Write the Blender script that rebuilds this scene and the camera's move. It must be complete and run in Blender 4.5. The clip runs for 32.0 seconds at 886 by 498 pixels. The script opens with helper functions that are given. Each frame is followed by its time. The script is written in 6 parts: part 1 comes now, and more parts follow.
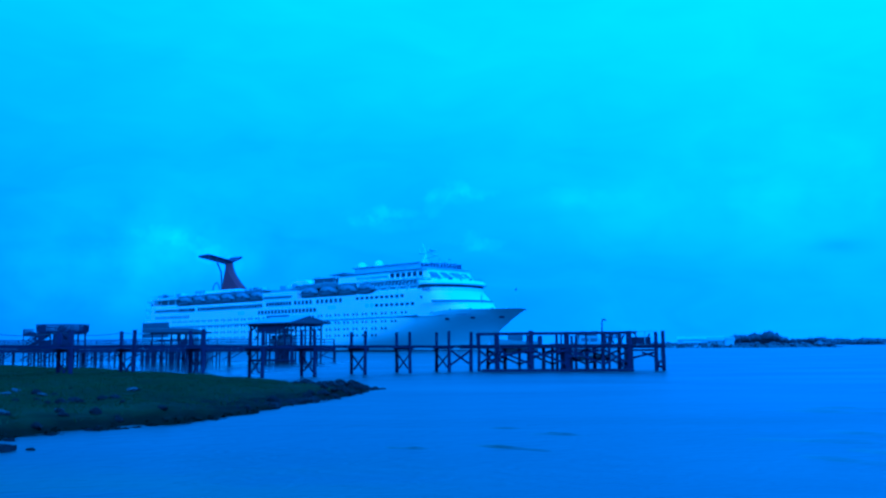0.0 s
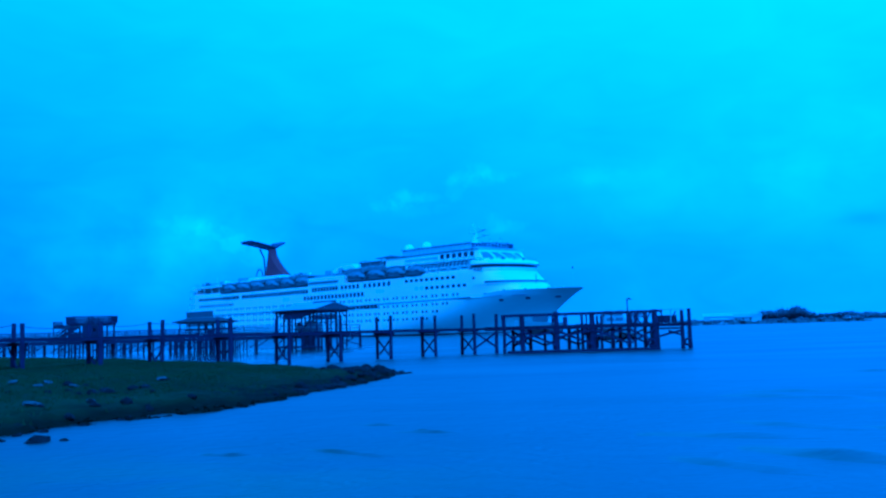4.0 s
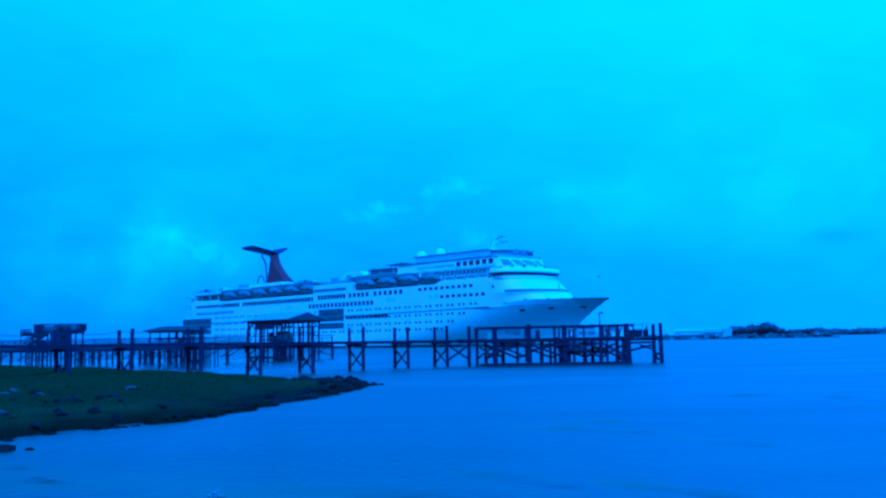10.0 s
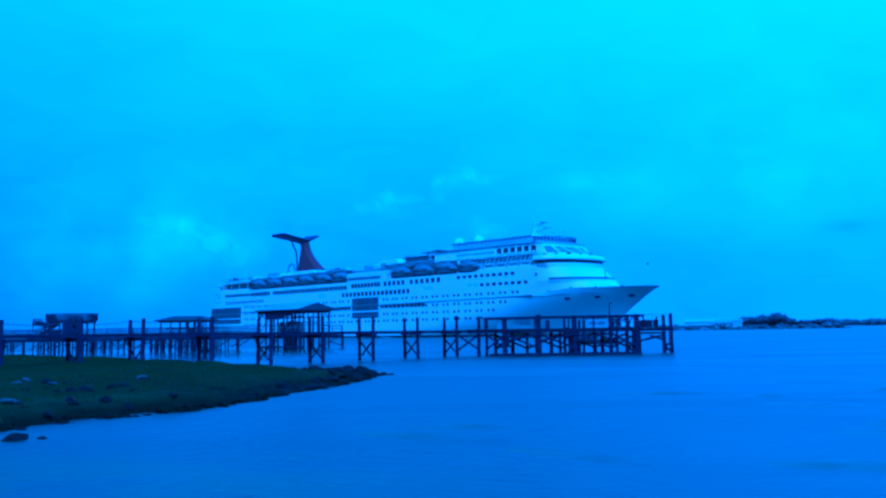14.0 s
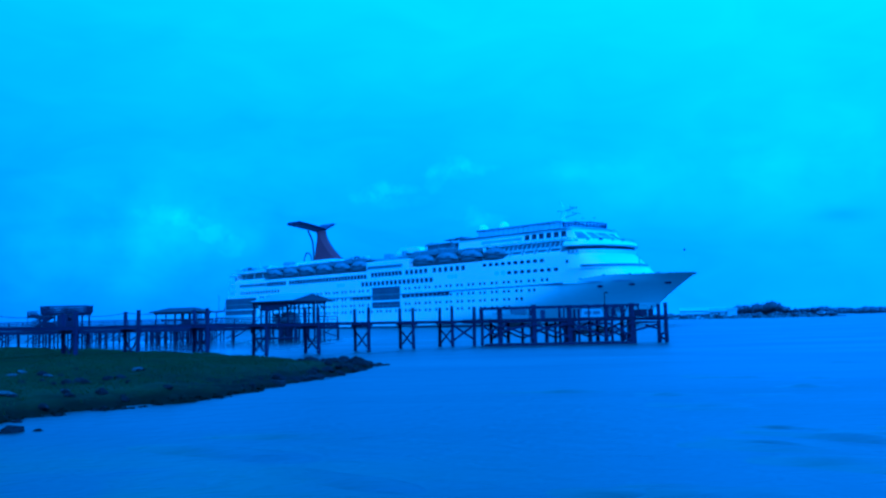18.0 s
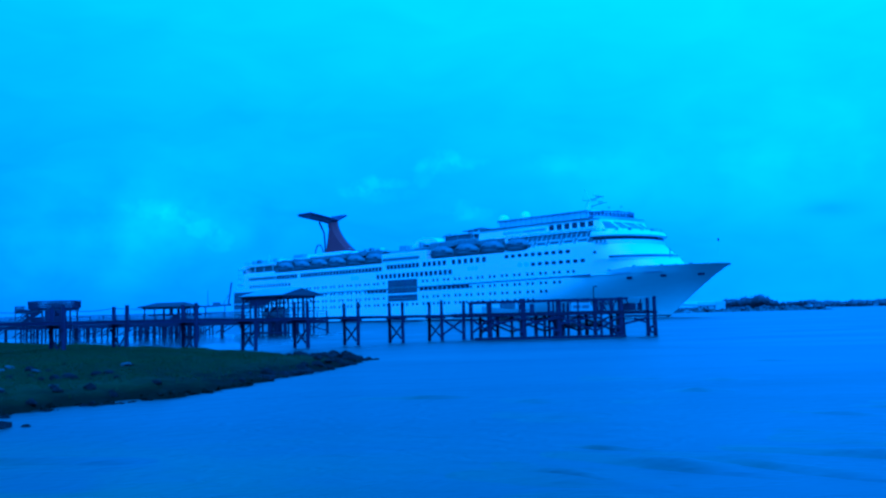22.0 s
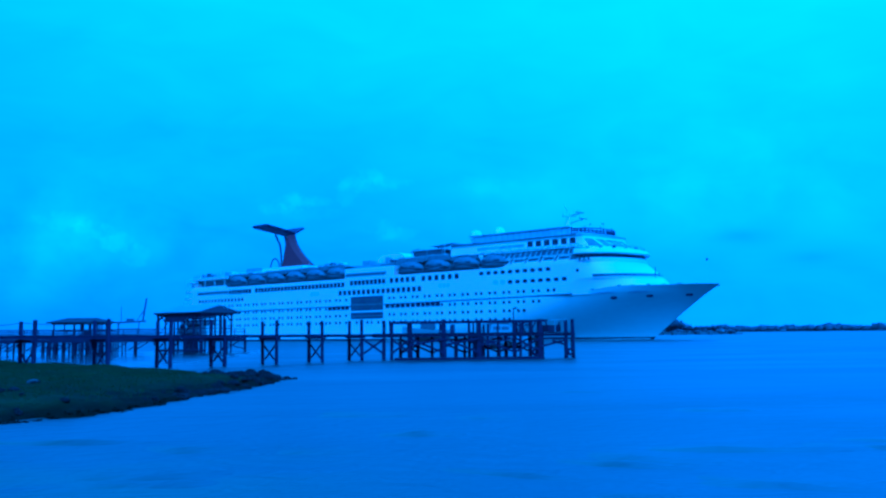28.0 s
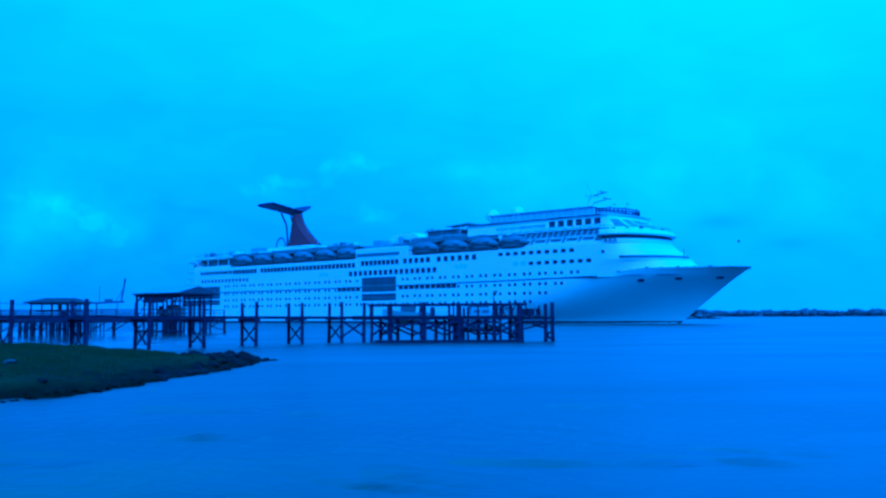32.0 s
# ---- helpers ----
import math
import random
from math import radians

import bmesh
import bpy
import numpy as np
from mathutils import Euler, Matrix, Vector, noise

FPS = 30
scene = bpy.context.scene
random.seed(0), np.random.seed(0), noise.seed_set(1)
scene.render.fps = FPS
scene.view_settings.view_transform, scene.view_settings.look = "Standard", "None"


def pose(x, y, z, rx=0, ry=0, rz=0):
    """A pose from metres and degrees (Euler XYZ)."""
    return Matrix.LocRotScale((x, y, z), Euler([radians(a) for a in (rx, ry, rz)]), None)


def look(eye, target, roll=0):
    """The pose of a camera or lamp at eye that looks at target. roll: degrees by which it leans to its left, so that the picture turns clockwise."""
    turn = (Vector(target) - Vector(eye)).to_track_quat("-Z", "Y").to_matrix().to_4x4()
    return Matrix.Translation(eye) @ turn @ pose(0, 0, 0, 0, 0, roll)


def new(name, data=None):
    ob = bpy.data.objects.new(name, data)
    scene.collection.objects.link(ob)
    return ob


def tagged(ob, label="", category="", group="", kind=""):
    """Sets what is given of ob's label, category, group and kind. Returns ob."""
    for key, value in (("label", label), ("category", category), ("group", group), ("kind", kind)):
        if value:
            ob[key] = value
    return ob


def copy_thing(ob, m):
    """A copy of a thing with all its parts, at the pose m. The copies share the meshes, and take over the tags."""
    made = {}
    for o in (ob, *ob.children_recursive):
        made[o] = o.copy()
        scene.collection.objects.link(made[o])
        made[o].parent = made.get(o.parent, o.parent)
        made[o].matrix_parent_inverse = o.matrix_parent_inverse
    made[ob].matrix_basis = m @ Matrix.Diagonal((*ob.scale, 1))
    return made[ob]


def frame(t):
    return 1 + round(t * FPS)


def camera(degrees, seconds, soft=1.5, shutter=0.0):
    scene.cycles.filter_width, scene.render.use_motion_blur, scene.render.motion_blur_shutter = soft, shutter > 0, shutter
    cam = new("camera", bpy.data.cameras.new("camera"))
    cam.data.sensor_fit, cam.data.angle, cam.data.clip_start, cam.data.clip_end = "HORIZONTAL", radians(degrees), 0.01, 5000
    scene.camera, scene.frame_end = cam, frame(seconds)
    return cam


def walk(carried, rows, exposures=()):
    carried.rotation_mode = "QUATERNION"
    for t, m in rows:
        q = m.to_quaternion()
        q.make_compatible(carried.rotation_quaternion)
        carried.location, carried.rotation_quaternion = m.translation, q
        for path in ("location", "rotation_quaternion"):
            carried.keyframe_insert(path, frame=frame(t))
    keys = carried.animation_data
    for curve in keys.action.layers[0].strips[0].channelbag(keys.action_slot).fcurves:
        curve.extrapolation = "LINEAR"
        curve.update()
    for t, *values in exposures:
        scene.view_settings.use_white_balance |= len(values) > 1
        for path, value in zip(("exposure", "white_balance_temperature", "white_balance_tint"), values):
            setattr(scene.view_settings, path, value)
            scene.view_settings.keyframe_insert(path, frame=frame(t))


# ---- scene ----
# camera: turns in place on the bank, eye 2.09 m over the river
EYE = (0.0, 0.0, 2.09)
TURNS = [
    (0.0, 95.980, 0.287, 0.405),
    (0.5, 95.965, 0.459, 0.457),
    (1.0, 95.897, 0.492, 0.607),
    (1.5, 95.665, 0.782, 0.788),
    (2.0, 95.748, 0.699, 1.328),
    (2.5, 95.416, 1.171, 1.979),
    (3.0, 94.791, 1.331, 1.797),
    (3.5, 95.059, 1.527, 1.983),
    (5.5, 94.519, 1.863, 1.753),
    (6.0, 94.772, 1.632, 1.923),
    (6.5, 94.203, 1.462, 1.071),
    (7.0, 94.847, 1.012, 1.347),
    (7.5, 95.112, 1.046, 1.165),
    (8.0, 95.116, 1.306, 0.916),
    (8.5, 95.367, 1.225, 0.661),
    (9.0, 95.218, 1.067, 0.211),
    (9.5, 95.401, 1.390, 0.317),
    (10.0, 95.667, 0.973, 0.278),
    (10.5, 95.468, 0.865, 0.246),
    (11.0, 95.530, 0.775, 0.382),
    (11.5, 95.421, 0.793, 0.275),
    (12.0, 95.243, 1.098, -0.636),
    (12.5, 95.246, 0.866, 0.105),
    (13.0, 95.142, 0.937, 0.323),
    (13.5, 95.192, 0.875, 0.736),
    (14.0, 95.074, 0.897, 0.877),
    (14.5, 94.940, 1.094, 0.930),
    (16.5, 95.190, 1.280, 0.581),
    (17.0, 94.851, 1.692, 1.070),
    (17.5, 94.564, 1.433, 0.695),
    (18.0, 94.473, 1.194, 0.598),
    (18.5, 94.297, 1.372, 0.593),
    (19.0, 94.236, 1.662, 1.267),
    (19.5, 94.274, 1.599, 1.173),
    (20.0, 93.987, 1.470, 0.862),
    (20.5, 94.390, 1.471, 0.946),
    (21.0, 94.143, 1.350, 0.579),
    (21.5, 93.830, 1.247, 0.069),
    (22.0, 94.102, 1.338, -0.050),
    (22.5, 94.082, 1.254, -0.807),
    (23.0, 94.338, 1.202, -1.062),
    (23.5, 93.982, 1.462, -2.786),
    (24.0, 93.975, 1.508, -2.634),
    (24.5, 94.143, 1.420, -3.082),
    (25.0, 94.306, 1.500, -3.025),
    (25.5, 94.522, 1.334, -3.046),
    (27.5, 94.928, 0.674, -5.015),
    (28.0, 95.255, 0.575, -4.942),
    (28.5, 94.961, 0.651, -4.812),
    (29.0, 95.181, 0.419, -5.012),
    (29.5, 95.138, 0.248, -5.096),
    (30.0, 94.990, 0.310, -5.175),
    (30.5, 95.029, 0.070, -5.929),
    (31.0, 94.803, 0.077, -5.759),
    (31.5, 94.579, 0.092, -5.924),
    (32.0, 94.192, 0.172, -6.163),
]
cam = camera(51.0, 32.0, soft=2.4)
walk(cam, [(t, pose(*EYE, rx, ry, rz)) for t, rx, ry, rz in TURNS],
     exposures=[(0.0, 0.0, 2800, 10), (32.0, 0.0, 2800, 10)])

# ---- sky and sun: blue overcast evening ----
world = bpy.data.worlds.new("world")
scene.world = world
world.use_nodes = True
wt = world.node_tree
wt.nodes.clear()


def wnode(kind, **values):
    n = wt.nodes.new(kind)
    for k, v in values.items():
        n.inputs[k].default_value = v
    return n


def wmath(op, a, b=None, c=None):
    n = wt.nodes.new("ShaderNodeMath")
    n.operation = op
    for i, v in enumerate((a, b, c)):
        if v is None:
            continue
        if isinstance(v, (int, float)):
            n.inputs[i].default_value = v
        else:
            wt.links.new(v, n.inputs[i])
    return n.outputs[0]


coord = wt.nodes.new("ShaderNodeTexCoord")
sep = wt.nodes.new("ShaderNodeSeparateXYZ")
wt.links.new(coord.outputs["Generated"], sep.inputs[0])
sky = wt.nodes.new("ShaderNodeTexSky")
sky.sky_type = "NISHITA"
sky.sun_disc = False
sky.sun_elevation, sky.sun_rotation = radians(42), radians(193)
sky.air_density, sky.dust_density = 1.0, 2.0
back_sky = wt.nodes.new("ShaderNodeBackground")
back_sky.inputs["Strength"].default_value = 0.05
wt.links.new(sky.outputs[0], back_sky.inputs["Color"])

stretch = wt.nodes.new("ShaderNodeMapping")
stretch.inputs["Scale"].default_value = (1.0, 1.0, 2.6)
wt.links.new(coord.outputs["Generated"], stretch.inputs[0])
broad = wnode("ShaderNodeTexNoise", Scale=2.2, Detail=4.0, Roughness=0.5, Distortion=0.4)
fine = wnode("ShaderNodeTexNoise", Scale=9.0, Detail=6.0, Roughness=0.55, Distortion=0.8)
for n in (broad, fine):
    wt.links.new(stretch.outputs[0], n.inputs["Vector"])
lift = wt.nodes.new("ShaderNodeMapRange")
lift.interpolation_type = "SMOOTHSTEP"
lift.inputs["From Min"].default_value, lift.inputs["From Max"].default_value = 0.02, 0.42
lift.inputs["To Min"].default_value, lift.inputs["To Max"].default_value = 0.48, 1.03
wt.links.new(sep.outputs["Z"], lift.inputs["Value"])
cloud = wmath("MULTIPLY_ADD", broad.outputs["Fac"], 0.30, -0.15)
wisps = wmath("MULTIPLY_ADD", fine.outputs["Fac"], 0.20, -0.10)
# unseen sky overhead, dimmed on purpose to darken water and land
dome = wt.nodes.new("ShaderNodeMapRange")
dome.interpolation_type = "SMOOTHSTEP"
dome.inputs["From Min"].default_value, dome.inputs["From Max"].default_value = 0.40, 0.85
dome.inputs["To Min"].default_value, dome.inputs["To Max"].default_value = 0.0, -0.42
wt.links.new(sep.outputs["Z"], dome.inputs["Value"])
# brightening added to the unseen upper right sky, to lift the water's reflection
thin = wt.nodes.new("ShaderNodeMapRange")
thin.interpolation_type = "SMOOTHSTEP"
thin.inputs["From Min"].default_value, thin.inputs["From Max"].default_value = 0.30, 0.65
thin.inputs["To Min"].default_value, thin.inputs["To Max"].default_value = 0.0, 2.1
wt.links.new(sep.outputs["Z"], thin.inputs["Value"])
east = wmath("MINIMUM", sep.outputs["X"], 0.46)
side_lift = wmath("ADD", wmath("MULTIPLY", east, 0.32), wmath("MULTIPLY", wmath("MINIMUM", wmath("MAXIMUM", sep.outputs["X"], 0.0), 0.7), thin.outputs[0]))
level = wmath("ADD", wmath("ADD", wmath("ADD", lift.outputs[0], dome.outputs[0]), side_lift), wmath("ADD", cloud, wisps))
# the small bright clouds low over the river
soft_noise = wnode("ShaderNodeTexNoise", Scale=13.0, Detail=4.0, Roughness=0.5)
puff_noise = wnode("ShaderNodeTexNoise", Scale=62.0, Detail=5.0, Roughness=0.55)
for n in (soft_noise, puff_noise):
    wt.links.new(coord.outputs["Generated"], n.inputs["Vector"])
soft_edge = wmath("MULTIPLY_ADD", soft_noise.outputs["Fac"], 3.0, -0.6)
puff_edge = wmath("MULTIPLY_ADD", puff_noise.outputs["Fac"], 4.0, -1.0)
PUFFS = ((-5.2, 7.7, 1.1, 0.36, 0.09), (-4.2, 8.15, 1.1, 0.46, 0.12), (-3.2, 8.2, 1.1, 0.36, 0.09), (-3.6, 7.4, 2.2, 0.40, 0.05),
         (-0.3, 9.4, 1.0, 0.40, 0.08), (0.6, 9.7, 1.0, 0.50, 0.10), (1.7, 9.4, 1.1, 0.36, 0.08), (-0.9, 8.6, 0.6, 0.60, 0.07), (0.2, 9.1, 1.8, 0.35, 0.05),
         (1.2, 6.4, 1.2, 0.5, 0.09), (2.6, 6.2, 1.1, 0.4, 0.07), (7.6, 9.2, 1.9, 0.5, 0.05),
         (-17.4, 6.7, 1.3, 0.5, 0.10), (-15.8, 6.2, 1.0, 0.5, 0.15), (-14.4, 5.5, 0.9, 0.5, 0.15), (-13.3, 4.8, 0.8, 0.6, 0.10))
BROAD = ((-17.5, 6.2, 7.0, 3.0, 0.17), (-23.0, 3.5, 9.0, 3.0, 0.10), (12.0, 7.5, 8.0, 2.2, 0.08), (-15.6, 6.0, 3.6, 1.8, 0.13), (-10.0, 9.0, 8.0, 3.0, 0.05), (8.2, 8.8, 2.5, 0.6, 0.07), (19.0, 9.5, 9.0, 2.6, 0.11), (28.0, 8.0, 6.0, 2.4, 0.13), (25.0, 14.0, 8.0, 4.0, 0.05), (23.0, 5.6, 1.6, 0.45, -0.12), (26.5, 4.2, 1.6, 0.4, -0.08))
for edge, group in ((puff_edge, PUFFS), (soft_edge, BROAD)):
    for azimuth, elevation, wide, high, gain in group:
        a, e = radians(azimuth), radians(elevation)
        du = wmath("DIVIDE", wmath("SUBTRACT", wmath("ARCTAN2", sep.outputs["X"], sep.outputs["Y"]), a), radians(wide))
        dv = wmath("DIVIDE", wmath("SUBTRACT", sep.outputs["Z"], math.sin(e)), radians(high))
        r2 = wmath("ADD", wmath("MULTIPLY", du, du), wmath("MULTIPLY", dv, dv))
        if group is PUFFS:  # heaped cloud: a ragged outline, fading below
            body = wmath("SUBTRACT", wmath("ADD", edge, 0.35), wmath("MULTIPLY", r2, 0.8))
            shape = wt.nodes.new("ShaderNodeMapRange")
            shape.interpolation_type = "SMOOTHSTEP"
            shape.inputs["From Min"].default_value, shape.inputs["From Max"].default_value = 0.0, 1.5
            wt.links.new(body, shape.inputs["Value"])
            puff = shape.outputs[0]
        else:
            puff = wmath("MULTIPLY", wmath("EXPONENT", wmath("MULTIPLY", r2, -1.0)), edge)
        level = wmath("ADD", level, wmath("MULTIPLY", puff, gain))
tone = wt.nodes.new("ShaderNodeVectorMath")
tone.operation = "SCALE"
tone.inputs[0].default_value = (0.52, 0.71, 1.0)
wt.links.new(level, tone.inputs["Scale"])
back_cloud = wt.nodes.new("ShaderNodeBackground")
back_cloud.inputs["Strength"].default_value = 1.0
wt.links.new(tone.outputs[0], back_cloud.inputs["Color"])
both = wt.nodes.new("ShaderNodeMixShader")
both.inputs[0].default_value = 0.9
wt.links.new(back_sky.outputs[0], both.inputs[1])
wt.links.new(back_cloud.outputs[0], both.inputs[2])
out = wt.nodes.new("ShaderNodeOutputWorld")
wt.links.new(both.outputs[0], out.inputs["Surface"])

sun_data = bpy.data.lights.new("sun", "SUN")
sun_data.energy, sun_data.angle, sun_data.color = 1.05, radians(25), (0.95, 0.97, 1.0)
sun = new("sun", sun_data)
sun.matrix_world = look((0, 0, 100), (16, 72, 34))

# ---- materials ----
def material(name, colour, rough=0.6, metal=0.0, dark=0.75, grain=6.0, stains=0.6, bump=0.0, bump_scale=25.0, scale=(1, 1, 1), per_object=0.0, spec=0.5):
    """Paint, wood or stone: fine grain and broad stains over one colour, in metres."""
    m = bpy.data.materials.new(name)
    m.use_nodes = True
    t = m.node_tree
    shader = t.nodes["Principled BSDF"]
    shader.inputs["Roughness"].default_value, shader.inputs["Metallic"].default_value = rough, metal
    shader.inputs["Specular IOR Level"].default_value = spec
    place = t.nodes.new("ShaderNodeTexCoord")
    size = t.nodes.new("ShaderNodeMapping")
    size.inputs["Scale"].default_value = scale
    t.links.new(place.outputs["Object"], size.inputs[0])
    small, large = t.nodes.new("ShaderNodeTexNoise"), t.nodes.new("ShaderNodeTexNoise")
    small.inputs["Scale"].default_value, small.inputs["Detail"].default_value = grain, 6.0
    large.inputs["Scale"].default_value, large.inputs["Detail"].default_value = stains, 4.0
    for n in (small, large):
        t.links.new(size.outputs[0], n.inputs["Vector"])
    blend = t.nodes.new("ShaderNodeMath")
    blend.operation = "MULTIPLY_ADD"
    blend.inputs[1].default_value = 0.6
    t.links.new(large.outputs["Fac"], blend.inputs[0])
    part_small = t.nodes.new("ShaderNodeMath")
    part_small.operation = "MULTIPLY"
    part_small.inputs[1].default_value = 0.4
    t.links.new(small.outputs["Fac"], part_small.inputs[0])
    t.links.new(part_small.outputs[0], blend.inputs[2])
    value = blend.outputs[0]
    if per_object:
        info = t.nodes.new("ShaderNodeObjectInfo")
        vary = t.nodes.new("ShaderNodeMath")
        vary.operation = "MULTIPLY_ADD"
        vary.inputs[1].default_value = per_object
        t.links.new(info.outputs["Random"], vary.inputs[0])
        t.links.new(value, vary.inputs[2])
        value = vary.outputs[0]
    ramp = t.nodes.new("ShaderNodeValToRGB")
    ramp.color_ramp.elements[0].position, ramp.color_ramp.elements[1].position = 0.33, 0.62 + per_object * 0.5
    ramp.color_ramp.elements[0].color = (*[c * dark for c in colour], 1)
    ramp.color_ramp.elements[1].color = (*colour, 1)
    t.links.new(value, ramp.inputs[0])
    t.links.new(ramp.outputs[0], shader.inputs["Base Color"])
    if bump:
        relief = t.nodes.new("ShaderNodeTexNoise")
        relief.inputs["Scale"].default_value, relief.inputs["Detail"].default_value = bump_scale, 5.0
        t.links.new(size.outputs[0], relief.inputs["Vector"])
        push = t.nodes.new("ShaderNodeBump")
        push.inputs["Strength"].default_value, push.inputs["Distance"].default_value = 1.0, bump
        t.links.new(relief.outputs["Fac"], push.inputs["Height"])
        t.links.new(push.outputs[0], shader.inputs["Normal"])
    return m


WHITE = material("white_ship_paint", (0.765, 0.765, 0.755), 0.45, dark=0.90, grain=0.8, stains=0.06, scale=(0.5, 0.5, 2.0))
CREAM = material("aged_white_paint", (0.70, 0.70, 0.68), 0.5, dark=0.8, grain=0.9, stains=0.15)
FADED = material("worn_lettering_paint", (0.64, 0.67, 0.73), 0.5, dark=0.85, grain=2.0)
BELT = material("blue_stripe_paint", (0.03, 0.05, 0.13), 0.45, dark=0.8)
GLASS = material("dark_window_glass", (0.045, 0.053, 0.075), 0.15, dark=0.6, grain=0.6, stains=0.2)
PALE_GLASS = material("tinted_screen_glass", (0.16, 0.20, 0.24), 0.2, dark=0.7, grain=0.6, stains=0.1)
SCREEN = material("pale_screen_panels", (0.42, 0.47, 0.52), 0.35, dark=0.8, grain=0.5, stains=0.1)
# dark grey for fittings; also painted on panels as the shade of openings
SHADE = material("dark_grey_and_shade", (0.10, 0.11, 0.13), 0.7, dark=0.7, grain=0.8, stains=0.2)
RED = material("funnel_red_paint", (0.055, 0.025, 0.040), 0.6, dark=0.8, grain=0.8, stains=0.2)
NAVY = material("funnel_navy_paint", (0.016, 0.019, 0.06), 0.7, dark=0.75, grain=0.8, stains=0.2)
CANVAS = material("lifeboat_canopy_paint", (0.19, 0.22, 0.25), 0.8, dark=0.65, grain=1.2, stains=0.35)
LETTER = material("blue_lettering_paint", (0.30, 0.36, 0.52), 0.5, dark=0.85, grain=2.0)
# lifeboat hulls: the shade under overhang and bilge is put into this grey
BOAT_SHADE = material("shaded_lifeboat_grey", (0.15, 0.15, 0.17), 0.7, dark=0.8, grain=1.5, stains=0.4)
BOOT = material("boot_top_paint", (0.03, 0.035, 0.06), 0.5, dark=0.7, grain=0.8, stains=0.1)
DECKING = material("ship_deck_teak", (0.25, 0.20, 0.15), 0.7, dark=0.75)
# grey paint; on the set-back walls it stands for the recess shade
INNER = material("grey_paint_and_recess_shade", (0.26, 0.27, 0.28), 0.7, dark=0.7, grain=0.6, stains=0.2)
RAIL_GREY = material("ship_rail_grey", (0.30, 0.32, 0.34), 0.5, dark=0.8)
# blue veiling glare is mixed into the next three timber colours
WOOD = material("weathered_timber_blue_veil", (0.030, 0.026, 0.060), 0.85, dark=0.6, grain=14.0, stains=0.8, bump=0.01, scale=(1, 1, 0.25), per_object=0.05, spec=0.15)
PLANK = material("weathered_boards_blue_veil", (0.028, 0.024, 0.050), 0.8, dark=0.55, grain=10.0, stains=0.7, bump=0.006, per_object=0.12, spec=0.3)
FAR_WOOD = material("far_timber_blue_veil", (0.026, 0.023, 0.052), 0.85, dark=0.6, grain=6.0, stains=0.6, spec=0.3)
SHINGLE = material("shingles_and_hip_shade", (0.020, 0.017, 0.026), 0.8, dark=0.7, grain=5.0, stains=0.5)
TIN = material("pale_metal_roof", (0.25, 0.26, 0.28), 0.4, dark=0.75, grain=2.0, stains=0.3)
ROPE = material("old_rope", (0.06, 0.055, 0.05), 0.9, dark=0.6, grain=30.0)
ROCK = material("wet_dark_rock", (0.012, 0.012, 0.013), 0.8, dark=0.4, grain=9.0, stains=1.6, bump=0.05, bump_scale=6.0, per_object=0.15, spec=0.12)
PALE_ROCK = material("pale_broken_concrete", (0.06, 0.06, 0.06), 0.8, dark=0.5, grain=8.0, stains=1.5, bump=0.03, bump_scale=8.0, per_object=0.1)
BARK = material("bark", (0.07, 0.055, 0.04), 0.9, dark=0.6)
# far foliage: pale blue distance haze is mixed into this leaf colour
LEAF = material("hazed_foliage", (0.115, 0.150, 0.180), 0.5, dark=0.8, grain=0.8, stains=0.15, spec=0.6)
FAR_LAND = material("far_low_land", (0.045, 0.058, 0.05), 0.9, dark=0.6, grain=0.3, stains=0.02)
BOAT_WHITE = material("boat_gelcoat", (0.36, 0.38, 0.40), 0.35, dark=0.88, grain=3.0, stains=0.5)
FOAM = material("broken_foam", (0.30, 0.34, 0.36), 0.7, dark=0.4, grain=4.0, stains=0.8)
STEEL = material("painted_crane_steel", (0.072, 0.092, 0.14), 0.55, dark=0.8, grain=0.5, stains=0.1)
LAMP_METAL = material("dark_lamp_metal", (0.03, 0.03, 0.03), 0.5, metal=0.3, dark=0.7)


def leafy(m):
    """Let some of the light through the leaves."""
    t = m.node_tree
    shader = t.nodes["Principled BSDF"]
    thin = t.nodes.new("ShaderNodeBsdfTranslucent")
    t.links.new(shader.inputs["Base Color"].links[0].from_socket, thin.inputs["Color"])
    mix = t.nodes.new("ShaderNodeMixShader")
    mix.inputs[0].default_value = 0.5
    t.links.new(shader.outputs[0], mix.inputs[1])
    t.links.new(thin.outputs[0], mix.inputs[2])
    t.links.new(mix.outputs[0], t.nodes["Material Output"].inputs["Surface"])


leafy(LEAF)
GRASS = material("marsh_grass", (0.038, 0.076, 0.024), 0.9, dark=0.75, grain=1.2, stains=0.16, spec=0.03)
leafy(GRASS)


